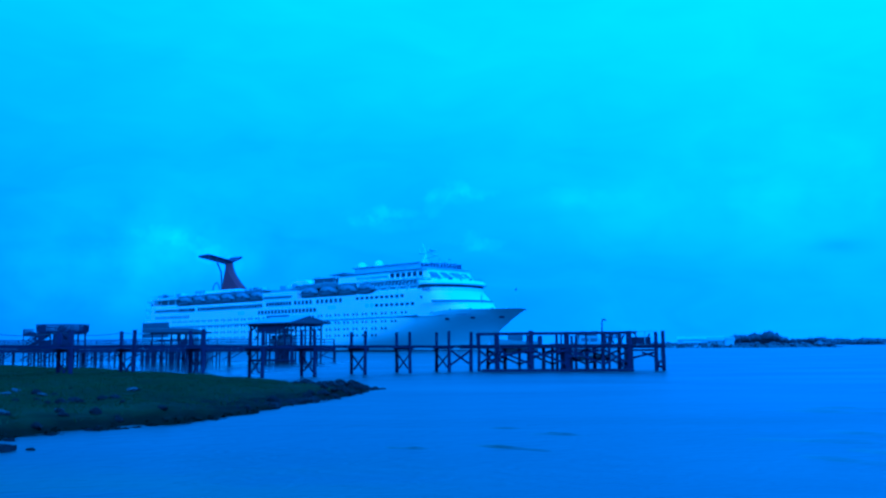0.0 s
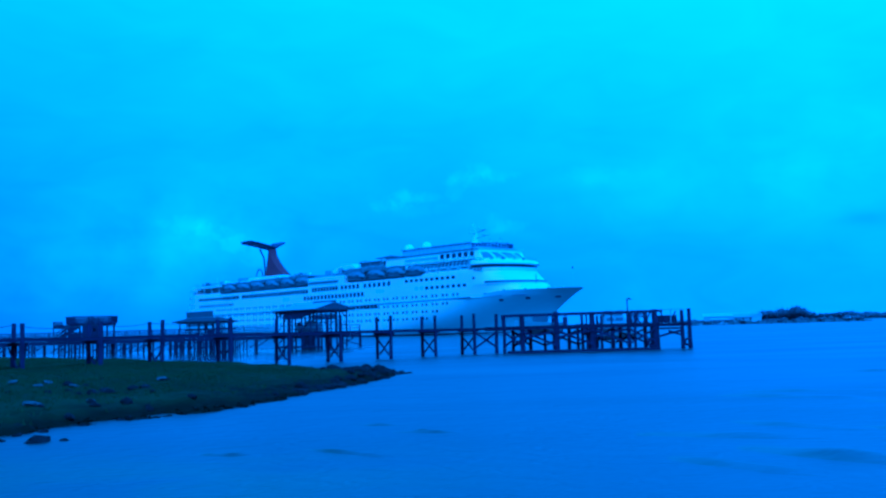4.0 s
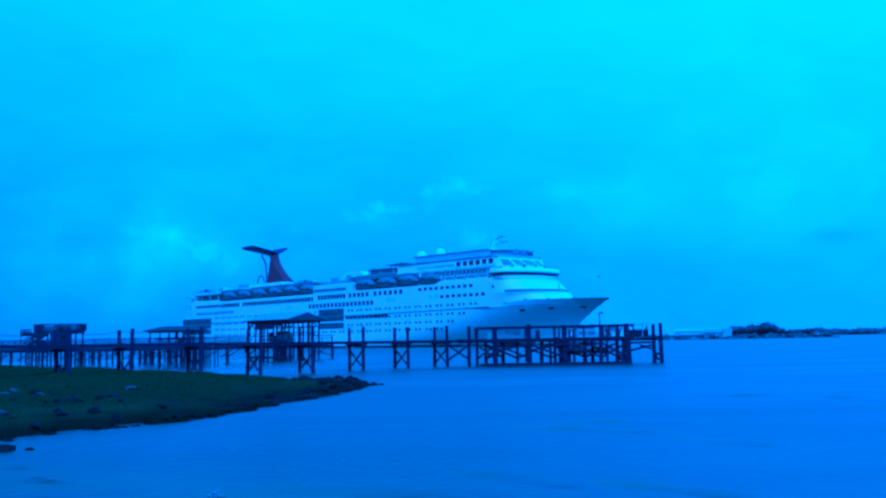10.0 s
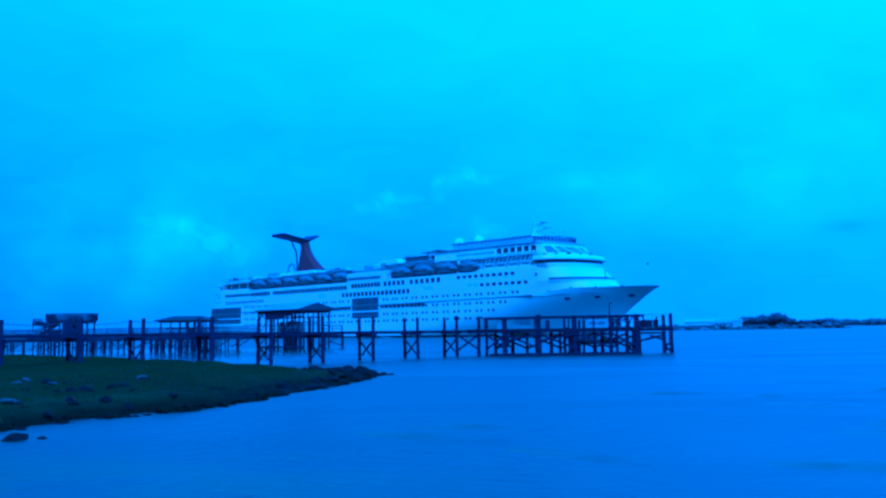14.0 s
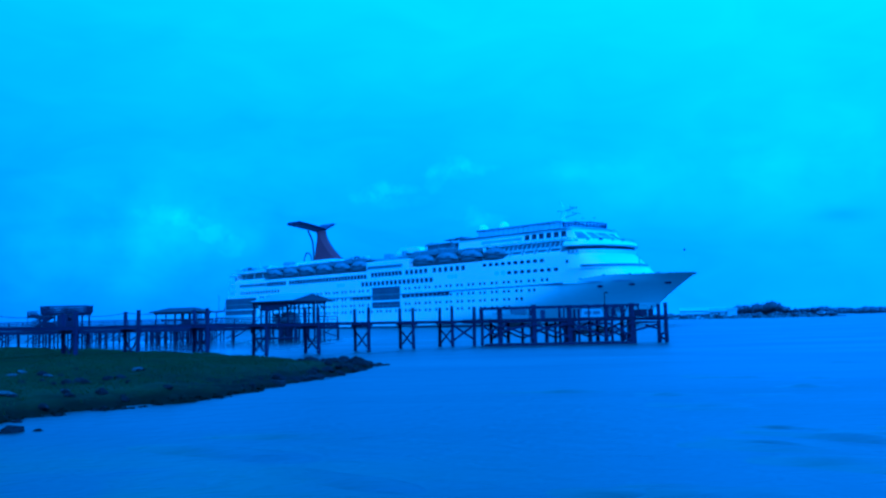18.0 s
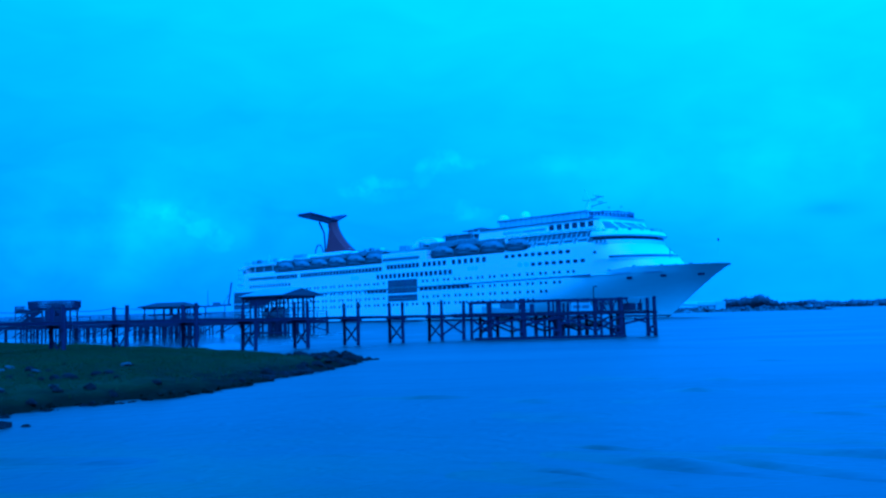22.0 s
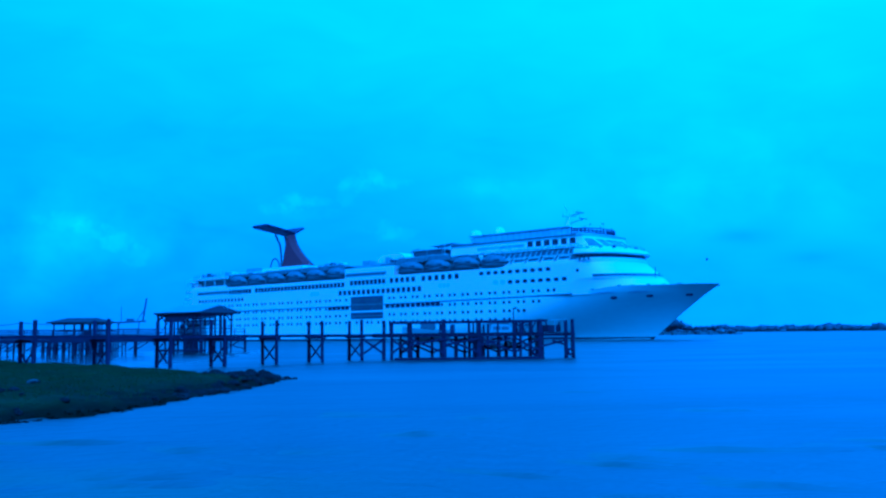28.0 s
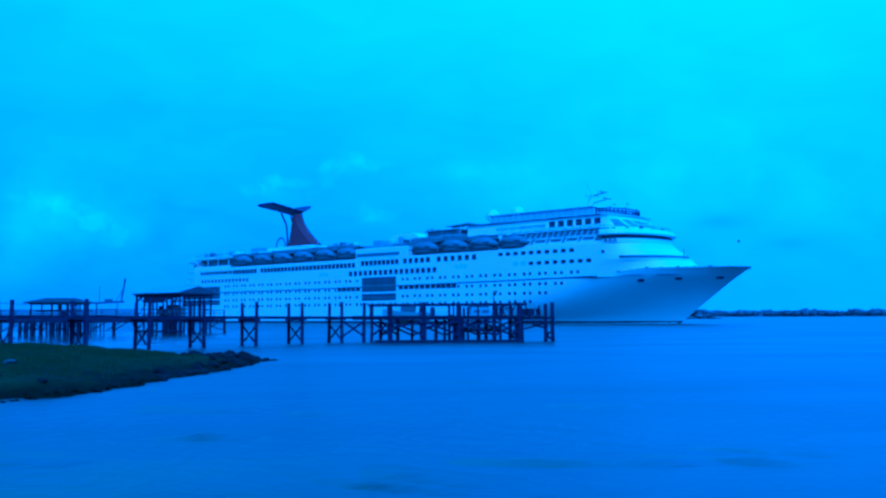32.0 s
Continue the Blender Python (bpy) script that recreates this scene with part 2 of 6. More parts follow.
def bank_material():
    """Turf on the higher ground, bare wet mud low down by the water."""
    m = material("turf_and_mud", (0.019, 0.036, 0.011), 0.9, dark=0.6, grain=1.6, stains=0.14, bump=0.05, bump_scale=5.0, spec=0.03)
    t = m.node_tree
    shader = t.nodes["Principled BSDF"]
    turf = shader.inputs["Base Color"].links[0].from_socket
    place = t.nodes.new("ShaderNodeTexCoord")
    parts = t.nodes.new("ShaderNodeSeparateXYZ")
    t.links.new(place.outputs["Object"], parts.inputs[0])
    rough_edge = t.nodes.new("ShaderNodeTexNoise")
    rough_edge.inputs["Scale"].default_value, rough_edge.inputs["Detail"].default_value = 0.8, 5.0
    t.links.new(place.outputs["Object"], rough_edge.inputs["Vector"])
    height = t.nodes.new("ShaderNodeMath")
    height.operation = "MULTIPLY_ADD"
    height.inputs[1].default_value = 0.45
    t.links.new(rough_edge.outputs["Fac"], height.inputs[0])
    t.links.new(parts.outputs["Z"], height.inputs[2])
    edge = t.nodes.new("ShaderNodeMapRange")
    edge.inputs["From Min"].default_value, edge.inputs["From Max"].default_value = 0.38, 0.66
    t.links.new(height.outputs[0], edge.inputs["Value"])
    mix = t.nodes.new("ShaderNodeMix")
    mix.data_type = "RGBA"
    mix.inputs["A"].default_value = (0.009, 0.010, 0.005, 1)
    t.links.new(edge.outputs[0], mix.inputs["Factor"])
    t.links.new(turf, mix.inputs["B"])
    t.links.new(mix.outputs["Result"], shader.inputs["Base Color"])
    return m


BANK = bank_material()
WEED = material("wet_shore_weed", (0.008, 0.010, 0.005), 0.8, dark=0.5, grain=3.0, stains=0.4, spec=0.1)


def water_material():
    m = bpy.data.materials.new("river_water")
    m.use_nodes = True
    t = m.node_tree
    shader = t.nodes["Principled BSDF"]
    shader.inputs["Base Color"].default_value = (0.010, 0.034, 0.026, 1)
    shader.inputs["Roughness"].default_value = 0.22
    shader.inputs["IOR"].default_value = 1.333
    shader.inputs["Specular IOR Level"].default_value = 0.415
    place = t.nodes.new("ShaderNodeTexCoord")

    def noise_tex(sx, sy, scale, detail, distort, turn=12):
        mapping = t.nodes.new("ShaderNodeMapping")
        mapping.inputs["Scale"].default_value = (sx, sy, 1)
        mapping.inputs["Rotation"].default_value = (0, 0, radians(turn))
        t.links.new(place.outputs["Object"], mapping.inputs[0])
        n = t.nodes.new("ShaderNodeTexNoise")
        n.inputs["Scale"].default_value, n.inputs["Detail"].default_value = scale, detail
        n.inputs["Distortion"].default_value = distort
        t.links.new(mapping.outputs[0], n.inputs["Vector"])
        return n.outputs["Fac"]

    ripple = noise_tex(0.8, 1.1, 1.6, 2.0, 0.6)
    swell = noise_tex(0.25, 0.5, 0.5, 2.0, 0.5)
    patch = noise_tex(0.05, 0.14, 1.0, 3.0, 0.5, 35)
    total = t.nodes.new("ShaderNodeMath")
    total.operation = "MULTIPLY_ADD"
    total.inputs[1].default_value = 0.7
    t.links.new(swell, total.inputs[0])
    roll = noise_tex(0.06, 0.20, 1.0, 2.0, 0.8, 35)
    long_waves = t.nodes.new("ShaderNodeMath")
    long_waves.operation = "MULTIPLY_ADD"
    long_waves.inputs[1].default_value = 1.0
    t.links.new(roll, long_waves.inputs[0])
    t.links.new(ripple, long_waves.inputs[2])
    t.links.new(long_waves.outputs[0], total.inputs[2])
    push = t.nodes.new("ShaderNodeBump")
    push.inputs["Strength"].default_value, push.inputs["Distance"].default_value = 1.0, 0.042
    t.links.new(total.outputs[0], push.inputs["Height"])
    t.links.new(push.outputs[0], shader.inputs["Normal"])
    gloss = t.nodes.new("ShaderNodeMapRange")
    gloss.inputs["From Min"].default_value, gloss.inputs["From Max"].default_value = 0.3, 0.7
    gloss.inputs["To Min"].default_value, gloss.inputs["To Max"].default_value = 0.32, 0.40
    t.links.new(patch, gloss.inputs["Value"])
    # the water is calm in the lee of the spit, among the docks
    xyz = t.nodes.new("ShaderNodeSeparateXYZ")
    t.links.new(place.outputs["Object"], xyz.inputs[0])

    def ease(socket, low, high):
        n = t.nodes.new("ShaderNodeMapRange")
        n.interpolation_type = "SMOOTHSTEP"
        n.inputs["From Min"].default_value, n.inputs["From Max"].default_value = low, high
        t.links.new(socket, n.inputs["Value"])
        return n.outputs[0]

    def times(a, b):
        n = t.nodes.new("ShaderNodeMath")
        n.operation = "MULTIPLY"
        for i, v in enumerate((a, b)):
            if isinstance(v, float):
                n.inputs[i].default_value = v
            else:
                t.links.new(v, n.inputs[i])
        return n.outputs[0]

    lee = times(times(ease(xyz.outputs["X"], -6.0, -26.0), ease(xyz.outputs["Y"], 44.0, 62.0)), ease(xyz.outputs["Y"], 150.0, 128.0))
    calm = t.nodes.new("ShaderNodeMapRange")
    calm.inputs["To Min"].default_value, calm.inputs["To Max"].default_value = 1.0, 0.3
    t.links.new(lee, calm.inputs["Value"])
    t.links.new(times(gloss.outputs[0], calm.outputs[0]), shader.inputs["Roughness"])
    t.links.new(calm.outputs[0], push.inputs["Strength"])
    # silt in the shallows along the bank
    shallow = times(ease(xyz.outputs["X"], 3.0, -5.0), ease(xyz.outputs["Y"], 20.0, 9.0))
    silt = noise_tex(0.3, 0.5, 1.0, 3.0, 0.6, 20)
    tint = t.nodes.new("ShaderNodeMix")
    tint.data_type = "RGBA"
    tint.inputs["A"].default_value = (0.010, 0.034, 0.026, 1)
    tint.inputs["B"].default_value = (0.050, 0.062, 0.0, 1)
    t.links.new(times(shallow, ease(silt, 0.25, 0.6)), tint.inputs["Factor"])
    t.links.new(tint.outputs["Result"], shader.inputs["Base Color"])
    return m


WATER = water_material()

# ---- building helpers ----
def mesh_of(bm, name, mat, smooth=False):
    me = bpy.data.meshes.new(name)
    bmesh.ops.recalc_face_normals(bm, faces=bm.faces)
    if smooth:
        for f in bm.faces:
            f.smooth = True
    bm.to_mesh(me)
    bm.free()
    me.materials.append(mat)
    return me


def part(name, bm, mat, parent, label="", smooth=False):
    ob = new(name, mesh_of(bm, name, mat, smooth))
    ob.parent = parent
    return tagged(ob, label)


def piece(name, me, parent, m, label=""):
    ob = new(name, me)
    ob.parent = parent
    ob.matrix_basis = m
    return tagged(ob, label)


def thing(name, label, category, group="", kind="", at=None):
    ob = new(name)
    if at is not None:
        ob.matrix_basis = at
    return tagged(ob, label, category, group, kind)


def box(bm, x0, y0, z0, x1, y1, z1, m=None):
    vs = [bm.verts.new((x, y, z)) for z in (z0, z1) for y in (y0, y1) for x in (x0, x1)]
    for f in ((0, 1, 3, 2), (4, 6, 7, 5), (0, 4, 5, 1), (2, 3, 7, 6), (0, 2, 6, 4), (1, 5, 7, 3)):
        bm.faces.new([vs[i] for i in f])
    if m is not None:
        bmesh.ops.transform(bm, matrix=m, verts=vs)
    return bm


def softbox(bm, x0, y0, z0, x1, y1, z1, r=0.05, m=None):
    """A box with its edges cut at 45 degrees by r, all round the upright faces and the rims."""
    rings = []
    for z, k in ((z0, r), (z0 + r, 0), (z1 - r, 0), (z1, r)):
        a, b, c, d = x0 + k, x1 - k, y0 + k, y1 - k
        q = r
        rings.append([(a + q, c, z), (b - q, c, z), (b, c + q, z), (b, d - q, z), (b - q, d, z), (a + q, d, z), (a, d - q, z), (a, c + q, z)])
    return loft(bm, rings, m=m)


def loft(bm, rings, caps=True, m=None, closed=True):
    all_vs = [[bm.verts.new(p) for p in ring] for ring in rings]
    n = len(rings[0])
    for a, b in zip(all_vs, all_vs[1:]):
        for i in range(n if closed else n - 1):
            j = (i + 1) % n
            bm.faces.new((a[i], a[j], b[j], b[i]))
    if caps and closed:
        bm.faces.new(all_vs[0])
        bm.faces.new(all_vs[-1])
    if m is not None:
        bmesh.ops.transform(bm, matrix=m, verts=[v for ring in all_vs for v in ring])
    return bm


def rod(bm, a, b, r0, r1=None, n=8):
    a, b = Vector(a), Vector(b)
    r1 = r0 if r1 is None else r1
    q = (b - a).to_track_quat("Z", "Y")
    rings = []
    for p, r in ((a, r0), (b, r1)):
        rings.append([p + q @ Vector((r * math.cos(2 * math.pi * i / n), r * math.sin(2 * math.pi * i / n), 0)) for i in range(n)])
    return loft(bm, rings)


def beam(bm, a, b, wide, high):
    """A sawn timber from a to b: wide across, high upright."""
    a, b = Vector(a), Vector(b)
    along = (b - a).normalized()
    across = along.cross(Vector((0, 0, 1)))
    across = across.normalized() if across.length > 1e-4 else Vector((1, 0, 0))
    up = across.cross(along)
    rings = [[p + across * wide / 2 * i + up * high / 2 * j for i, j in ((-1, -1), (1, -1), (1, 1), (-1, 1))] for p in (a, b)]
    return loft(bm, rings)


def fresh():
    return bmesh.new()

# ---- river, banks, far shore ----
bm = fresh()
xs = [-4500, -600, -120, -40, 40, 120, 600, 4500]
ys = [-600, -60, 0, 60, 150, 600, 4500]
grid = [[bm.verts.new((x, y, 0)) for x in xs] for y in ys]
for a, b in zip(grid, grid[1:]):
    for i in range(len(xs) - 1):
        bm.faces.new((a[i], a[i + 1], b[i + 1], b[i]))
tagged(new("water", mesh_of(bm, "water", WATER)), "rippled blue river water under an overcast sky", "river", kind="structure")

# the bank on which the camera stands and the low marsh spit that reaches out from it
SHORE = [(-3.9, 46.0), (-4.3, 41.0), (-4.8, 37.3), (-5.9, 32.5), (-6.4, 29.2), (-6.9, 27.5), (-7.4, 26.2), (-8.5, 25.0), (-9.0, 23.9), (-10.0, 23.0), (-10.3, 21.4), (-11.0, 19.6), (-13.4, 15.5), (-12.5, 11.0), (-8.0, 6.5),
         (0, 5.0), (20, 4.0), (60, 0.0), (60, -60), (-260, -60), (-260, 190), (-120, 140), (-75, 120), (-52, 106), (-41, 92), (-34.5, 84), (-26.5, 76), (-18.5, 66), (-14, 59.5), (-11, 54.5), (-7.5, 49.5), (-4.5, 47.4)]


def shore_distance(px, py):
    """Signed distance in metres to the water's edge, positive on land."""
    best = np.full(px.shape, 1e9)
    inside = np.zeros(px.shape, bool)
    for (ax, ay), (bx, by) in zip(SHORE, SHORE[1:] + SHORE[:1]):
        ex, ey = bx - ax, by - ay
        k = np.clip(((px - ax) * ex + (py - ay) * ey) / (ex * ex + ey * ey), 0, 1)
        best = np.minimum(best, np.hypot(px - ax - k * ex, py - ay - k * ey))
        cross = ((ay > py) != (by > py)) & (px < (bx - ax) * (py - ay) / (by - ay + 1e-9) + ax)
        inside ^= cross
    ragged = 0.35 * np.sin(px * 2.3 + 1.1 * py) * np.sin(py * 1.7 - 0.6 * px) + 0.2 * np.sin(px * 5.1 - py * 3.3) + 0.15 * np.sin(px * 9.7 + py * 7.1)
    # broken mud edge with weed in the nearest shallows
    flat = np.clip((25.5 - py) / 3.0, 0, 1)
    ragged = ragged + flat * (0.35 * np.sin(px * 6.1 + 2.0 * np.sin(py * 3.7)) * np.sin(py * 8.3 + px * 2.2) + 0.25 * np.sin(px * 13.0 - py * 9.0) * np.sin(py * 15.0 + px * 4.0))
    return np.where(inside, best, -best) + ragged


def ground_height(px, py):
    d = shore_distance(px, py)
    wob = np.sin(px * 1.3 + 0.7 * py) * 0.05 + np.sin(px * 0.37 - py * 0.53) * 0.08 + np.sin(px * 2.9 + py * 2.1) * 0.03
    return np.where(d > 0, np.minimum(d * 0.22, 0.22 + 0.05 * np.minimum(d, 6)) + wob * np.clip(d, 0, 1), d * 0.25) - 0.01


gx = np.concatenate([np.arange(-260, -60, 6.0), np.arange(-60, -22, 0.5), np.arange(-22, -2, 0.2), np.arange(-2, 62, 4.0)])
gy = np.concatenate([np.arange(-60, 0, 5.0), np.arange(0, 14, 0.5), np.arange(14, 50, 0.2), np.arange(50, 112, 0.5), np.arange(112, 192, 5.0)])
GX, GY = np.meshgrid(gx, gy)
GZ = np.maximum(ground_height(GX, GY), -1.5)
verts = np.stack([GX, GY, GZ], -1).reshape(-1, 3)
w = len(gx)
faces = [(j * w + i, j * w + i + 1, (j + 1) * w + i + 1, (j + 1) * w + i) for j in range(len(gy) - 1) for i in range(w - 1)
         if GZ[j:j + 2, i:i + 2].max() > -0.6]
me = bpy.data.meshes.new("ground")
me.from_pydata(verts.tolist(), [], faces)
me.materials.append(BANK)
for p in me.polygons:
    p.use_smooth = True
tagged(new("ground", me), "low dark marsh bank that runs out into a spit", "bank", kind="structure")

# marsh grass in tufts of bent blades
rng = np.random.default_rng(4)
px = np.concatenate([rng.uniform(-40, -3, 78000), rng.uniform(-90, -20, 16000)])
py = np.concatenate([rng.uniform(16, 85, 78000), rng.uniform(50, 130, 16000)])
d = shore_distance(px, py)
keep = (d > 0.6) & (rng.random(len(px)) < np.clip((d - 0.6) / 4.5, 0, 1)) & (np.abs(px) < py * 0.62 + 2)
px, py = px[keep], py[keep]
pz = ground_height(px, py)
gv, gf = [], []
for x, y, z in zip(px, py, pz):
    for b in range(4):
        a = rng.uniform(0, 6.283)
        tall = rng.uniform(0.04, 0.11)
        lean = rng.uniform(0.08, 0.28)
        ox, oy = x + rng.uniform(-0.15, 0.15), y + rng.uniform(-0.15, 0.15)
        wx, wy = math.cos(a) * 0.022, math.sin(a) * 0.022
        tx, ty = ox + math.cos(a + 1.3) * lean, oy + math.sin(a + 1.3) * lean
        k = len(gv)
        gv += [(ox - wx, oy - wy, z - 0.05), (ox + wx, oy + wy, z - 0.05), (tx, ty, z + tall)]
        gf.append((k, k + 1, k + 2))
me = bpy.data.meshes.new("marsh_grass")
me.from_pydata(gv, [], gf)
me.materials.append(GRASS)
tagged(new("marsh_grass", me), "dense low green marsh grass on the spit", "grass", kind="stuff")

# dark weed and mud crumbs that break up the water's edge
wx_, wy_ = rng.uniform(-24, -2, 60000), rng.uniform(14, 48, 60000)
d = shore_distance(wx_, wy_)
keep = (d > -1.0) & (d < 0.5) & (rng.random(len(wx_)) < np.clip(0.6 + d * 0.75, 0.02, 0.7)) & (np.abs(wx_) < wy_ * 0.62 + 2)
wv, wf = [], []
for x, y in zip(wx_[keep], wy_[keep]):
    z = max(-0.03, float(ground_height(np.array([x]), np.array([y]))[0]))
    for b in range(3):
        a, tall, q = rng.uniform(0, 6.283), rng.uniform(0.0, 0.025), rng.uniform(0.04, 0.12)
        ox, oy = x + rng.uniform(-0.08, 0.08), y + rng.uniform(-0.08, 0.08)
        k = len(wv)
        wv += [(ox - math.cos(a) * q, oy - math.sin(a) * q, z - 0.03), (ox + math.cos(a) * q, oy + math.sin(a) * q, z - 0.03), (ox + rng.uniform(-0.08, 0.08), oy + rng.uniform(-0.08, 0.08), z + tall)]
        wf.append((k, k + 1, k + 2))
me = bpy.data.meshes.new("shore_weed")
me.from_pydata(wv, [], wf)
me.materials.append(WEED)
tagged(new("shore_weed", me), "dark wet weed along the muddy water's edge", "weed", kind="stuff")

# low wash waves that roll slowly in towards the bank
WASH = Vector((-0.9, -0.75, 0))
wash_rnd = random.Random(17)
WAVES = []


def wash_wave(length, wide, high, seed):
    """A low rounded ridge of water whose edges dip just under the surface."""
    r = random.Random(seed)
    bend, skew = r.uniform(-0.25, 0.25), r.uniform(-0.2, 0.2)
    nx, ny = 26, 12
    verts, faces = [], []
    for j in range(ny + 1):
        v = -1 + 2 * j / ny
        for i in range(nx + 1):
            u = -1 + 2 * i / nx
            lift = high * (math.cos(u * math.pi / 2) ** 1.5 if abs(u) < 1 else 0) * (0.5 + 0.5 * math.cos(v * math.pi)) * (1 + 0.25 * math.sin(u * 7 + seed))
            verts.append((u * length / 2, v * wide / 2 + bend * wide * u * u + skew * u * length * 0.15, lift - 0.012))
    for j in range(ny):
        for i in range(nx):
            k = j * (nx + 1) + i
            faces.append((k, k + 1, k + nx + 2, k + nx + 1))
    me = bpy.data.meshes.new("wash_wave")
    me.from_pydata(verts, [], faces)
    me.materials.append(WATER)
    for p in me.polygons:
        p.use_smooth = True
    return tagged(new("wash_wave", me), "low smooth wash wave rolling in on the river", "wave", "wash waves", "stuff")


for i in range(30):
    when = wash_rnd.uniform(3, 14) if i < 6 else wash_rnd.uniform(16, 26) if i < 22 else wash_rnd.uniform(27, 34)
    far = wash_rnd.uniform(9.0, 15) if i % 3 and i > 5 else wash_rnd.uniform(17, 32)
    across = wash_rnd.uniform(0.12, 0.5) * far
    w_ = wash_wave(wash_rnd.uniform(2.2, 5.5), wash_rnd.uniform(1.1, 2.1), wash_rnd.uniform(0.04, 0.085), i)
    WAVES.append((w_, Vector((across, far, 0)) - WASH * when, wash_rnd.uniform(-34, -6)))

# the larger swells of the wash: when, where, length, width, height, turn
SWELLS = ((6.0, 3.9, 13.0, 3.4, 1.7, 0.12, -40), (6.0, 4.6, 17.5, 3.0, 1.6, 0.07, -34), (5.8, 2.2, 12.6, 2.6, 1.3, 0.07, -36), (9.0, 4.2, 13.8, 3.0, 1.5, 0.07, -34),
          (13.0, 3.0, 16.4, 3.2, 1.6, 0.06, -32), (18.0, 6.6, 15.9, 3.4, 1.6, 0.10, -30), (22.0, 1.6, 12.1, 2.8, 1.2, 0.09, -38), (22.0, 2.6, 14.4, 1.9, 0.8, 0.06, -22),
          (22.4, 4.2, 12.0, 2.8, 1.3, 0.08, -36), (25.0, 5.2, 11.2, 3.0, 1.5, 0.12, -26), (25.0, 3.8, 13.4, 2.0, 0.9, 0.05, -24), (28.0, 2.3, 13.9, 2.4, 1.0, 0.08, -26),
          (28.0, 5.8, 12.4, 2.6, 1.2, 0.08, -24), (30.0, 2.5, 13.1, 2.6, 1.2, 0.10, -22), (32.0, 1.4, 12.2, 2.6, 1.2, 0.08, -26), (32.0, 6.6, 13.9, 2.6, 1.2, 0.08, -26),
          (6.0, -6.3, 15.0, 1.1, 0.7, 0.06, -8), (9.0, -5.5, 15.6, 1.5, 0.7, 0.06, -10), (9.0, -6.7, 17.3, 1.5, 0.7, 0.05, -8), (10.0, -6.5, 15.0, 0.9, 0.5, 0.06, -6), (8.0, -5.9, 13.4, 2.2, 0.6, 0.07, -28))
for i, (when, x, y, length, wide, high, turn) in enumerate(SWELLS):
    WAVES.append((wash_wave(length * 1.35, wide * 0.8, high * (0.9 if when < 27 else 0.65), 40 + i), Vector((x, y, 0)) - WASH * when, turn - 12))

# a wavelet that breaks white for a moment in the shallows
foam_rnd = random.Random(5)
bm = fresh()
for i in range(26):
    u = foam_rnd.uniform(-1, 1)
    size = foam_rnd.uniform(0.010, 0.028) * (1.1 - 0.6 * abs(u))
    bmesh.ops.create_icosphere(bm, subdivisions=1, radius=size, matrix=Matrix.Translation((u * 0.11, foam_rnd.uniform(-0.05, 0.05) + 0.04 * u, foam_rnd.uniform(0.0, 0.09) * (1 - abs(u)))) @ Matrix.Diagonal((1.5, 1.2, 0.8, 1)))
breaker = tagged(new("breaking_wavelet", mesh_of(bm, "breaking_wavelet", FOAM, True)), "small broken white crest in the shallows", "foam", kind="stuff")
BREAKER_ROWS = [(0, -2.2, 14.2, -0.3), (8.4, -2.7, 13.4, -0.3), (8.8, -2.85, 13.3, 0.0), (9.4, -3.05, 13.15, 0.01), (11.2, -3.6, 12.9, 0.01), (11.7, -3.7, 12.8, -0.3), (32, -4.0, 12.4, -0.3)]

# far shore: a near low strip with trees and a house, and a hazy one beyond


def land_strip(name, label, far, a0, a1, deep, top, steps):
    bm = fresh()
    rows = []
    for i in range(steps + 1):
        a = radians(a0 + (a1 - a0) * i / steps)
        edge = min(1.0, 6 * min(i / steps, 1 - i / steps) + 0.05)
        r = far + 18 * math.sin(i * 1.7) + 9 * math.sin(i * 0.6)
        z = top * edge * (0.8 + 0.3 * math.sin(i * 2.3))
        rows.append([(math.sin(a) * q, math.cos(a) * q, h) for q, h in ((r, -0.5), (r + 4, 0.5), (r + 25, z), (r + deep, z + 0.5), (r + deep + 5, -1))])
    loft(bm, rows, closed=False)
    return tagged(new(name, mesh_of(bm, name, FAR_LAND)), label, "shore", kind="structure")


land_strip("ground_far_shore", "low grassy shore across the river", 715, 11.5, 22.8, 90, 2.6, 60)
land_strip("ground_distant_shore", "distant hazy wooded shoreline", 2600, -55, 48, 200, 3.0, 160)

# ---- cruise ship: bow tip at its origin, x ahead, y to port, z over the waterline ----
HALF = 15.75
ship = thing("cruise_ship", "large white cruise ship with a winged dark red funnel under way", "ship")


def sheer(x):
    k = min(1.0, max(0.0, (x + 44) / 20))
    return 13.7 + 2.1 * k * k * (3 - 2 * k)


def stem(z):
    return -21.5 * max(0.0, 1 - z / 15.8) ** 0.95


def half_at(d, z):
    """Half breadth at d metres aft of the stem at height z."""
    knuckle = 13.9  # above it the side stands nearly upright
    if z > knuckle:
        z = knuckle + (z - knuckle) * (0.25 + 0.75 * max(0.0, 1 - d / 10))
    zz = min(1.0, max(0.0, z / 15.8))
    aft = min(1.0, max(0.0, (d - 14) / 40))
    k = (1 - aft) * zz ** 1.15 + aft * (1 - (1 - min(1.0, z / 13.7 if z > 0 else 0.0)) ** 2.2)
    s = min(1.0, d / (112 + (46 - 112) * k))
    return HALF * (1 - (1 - s) ** 2) ** (0.98 + (0.5 - 0.98) * k)


STATIONS = [0.02, 0.2, 0.6, 1.2, 2, 3.2, 5, 7, 9.5, 12, 15, 18, 21, 24, 28, 32, 36, 40, 46, 54, 64, 78, 95, 120, 160, 200, 230, 258]


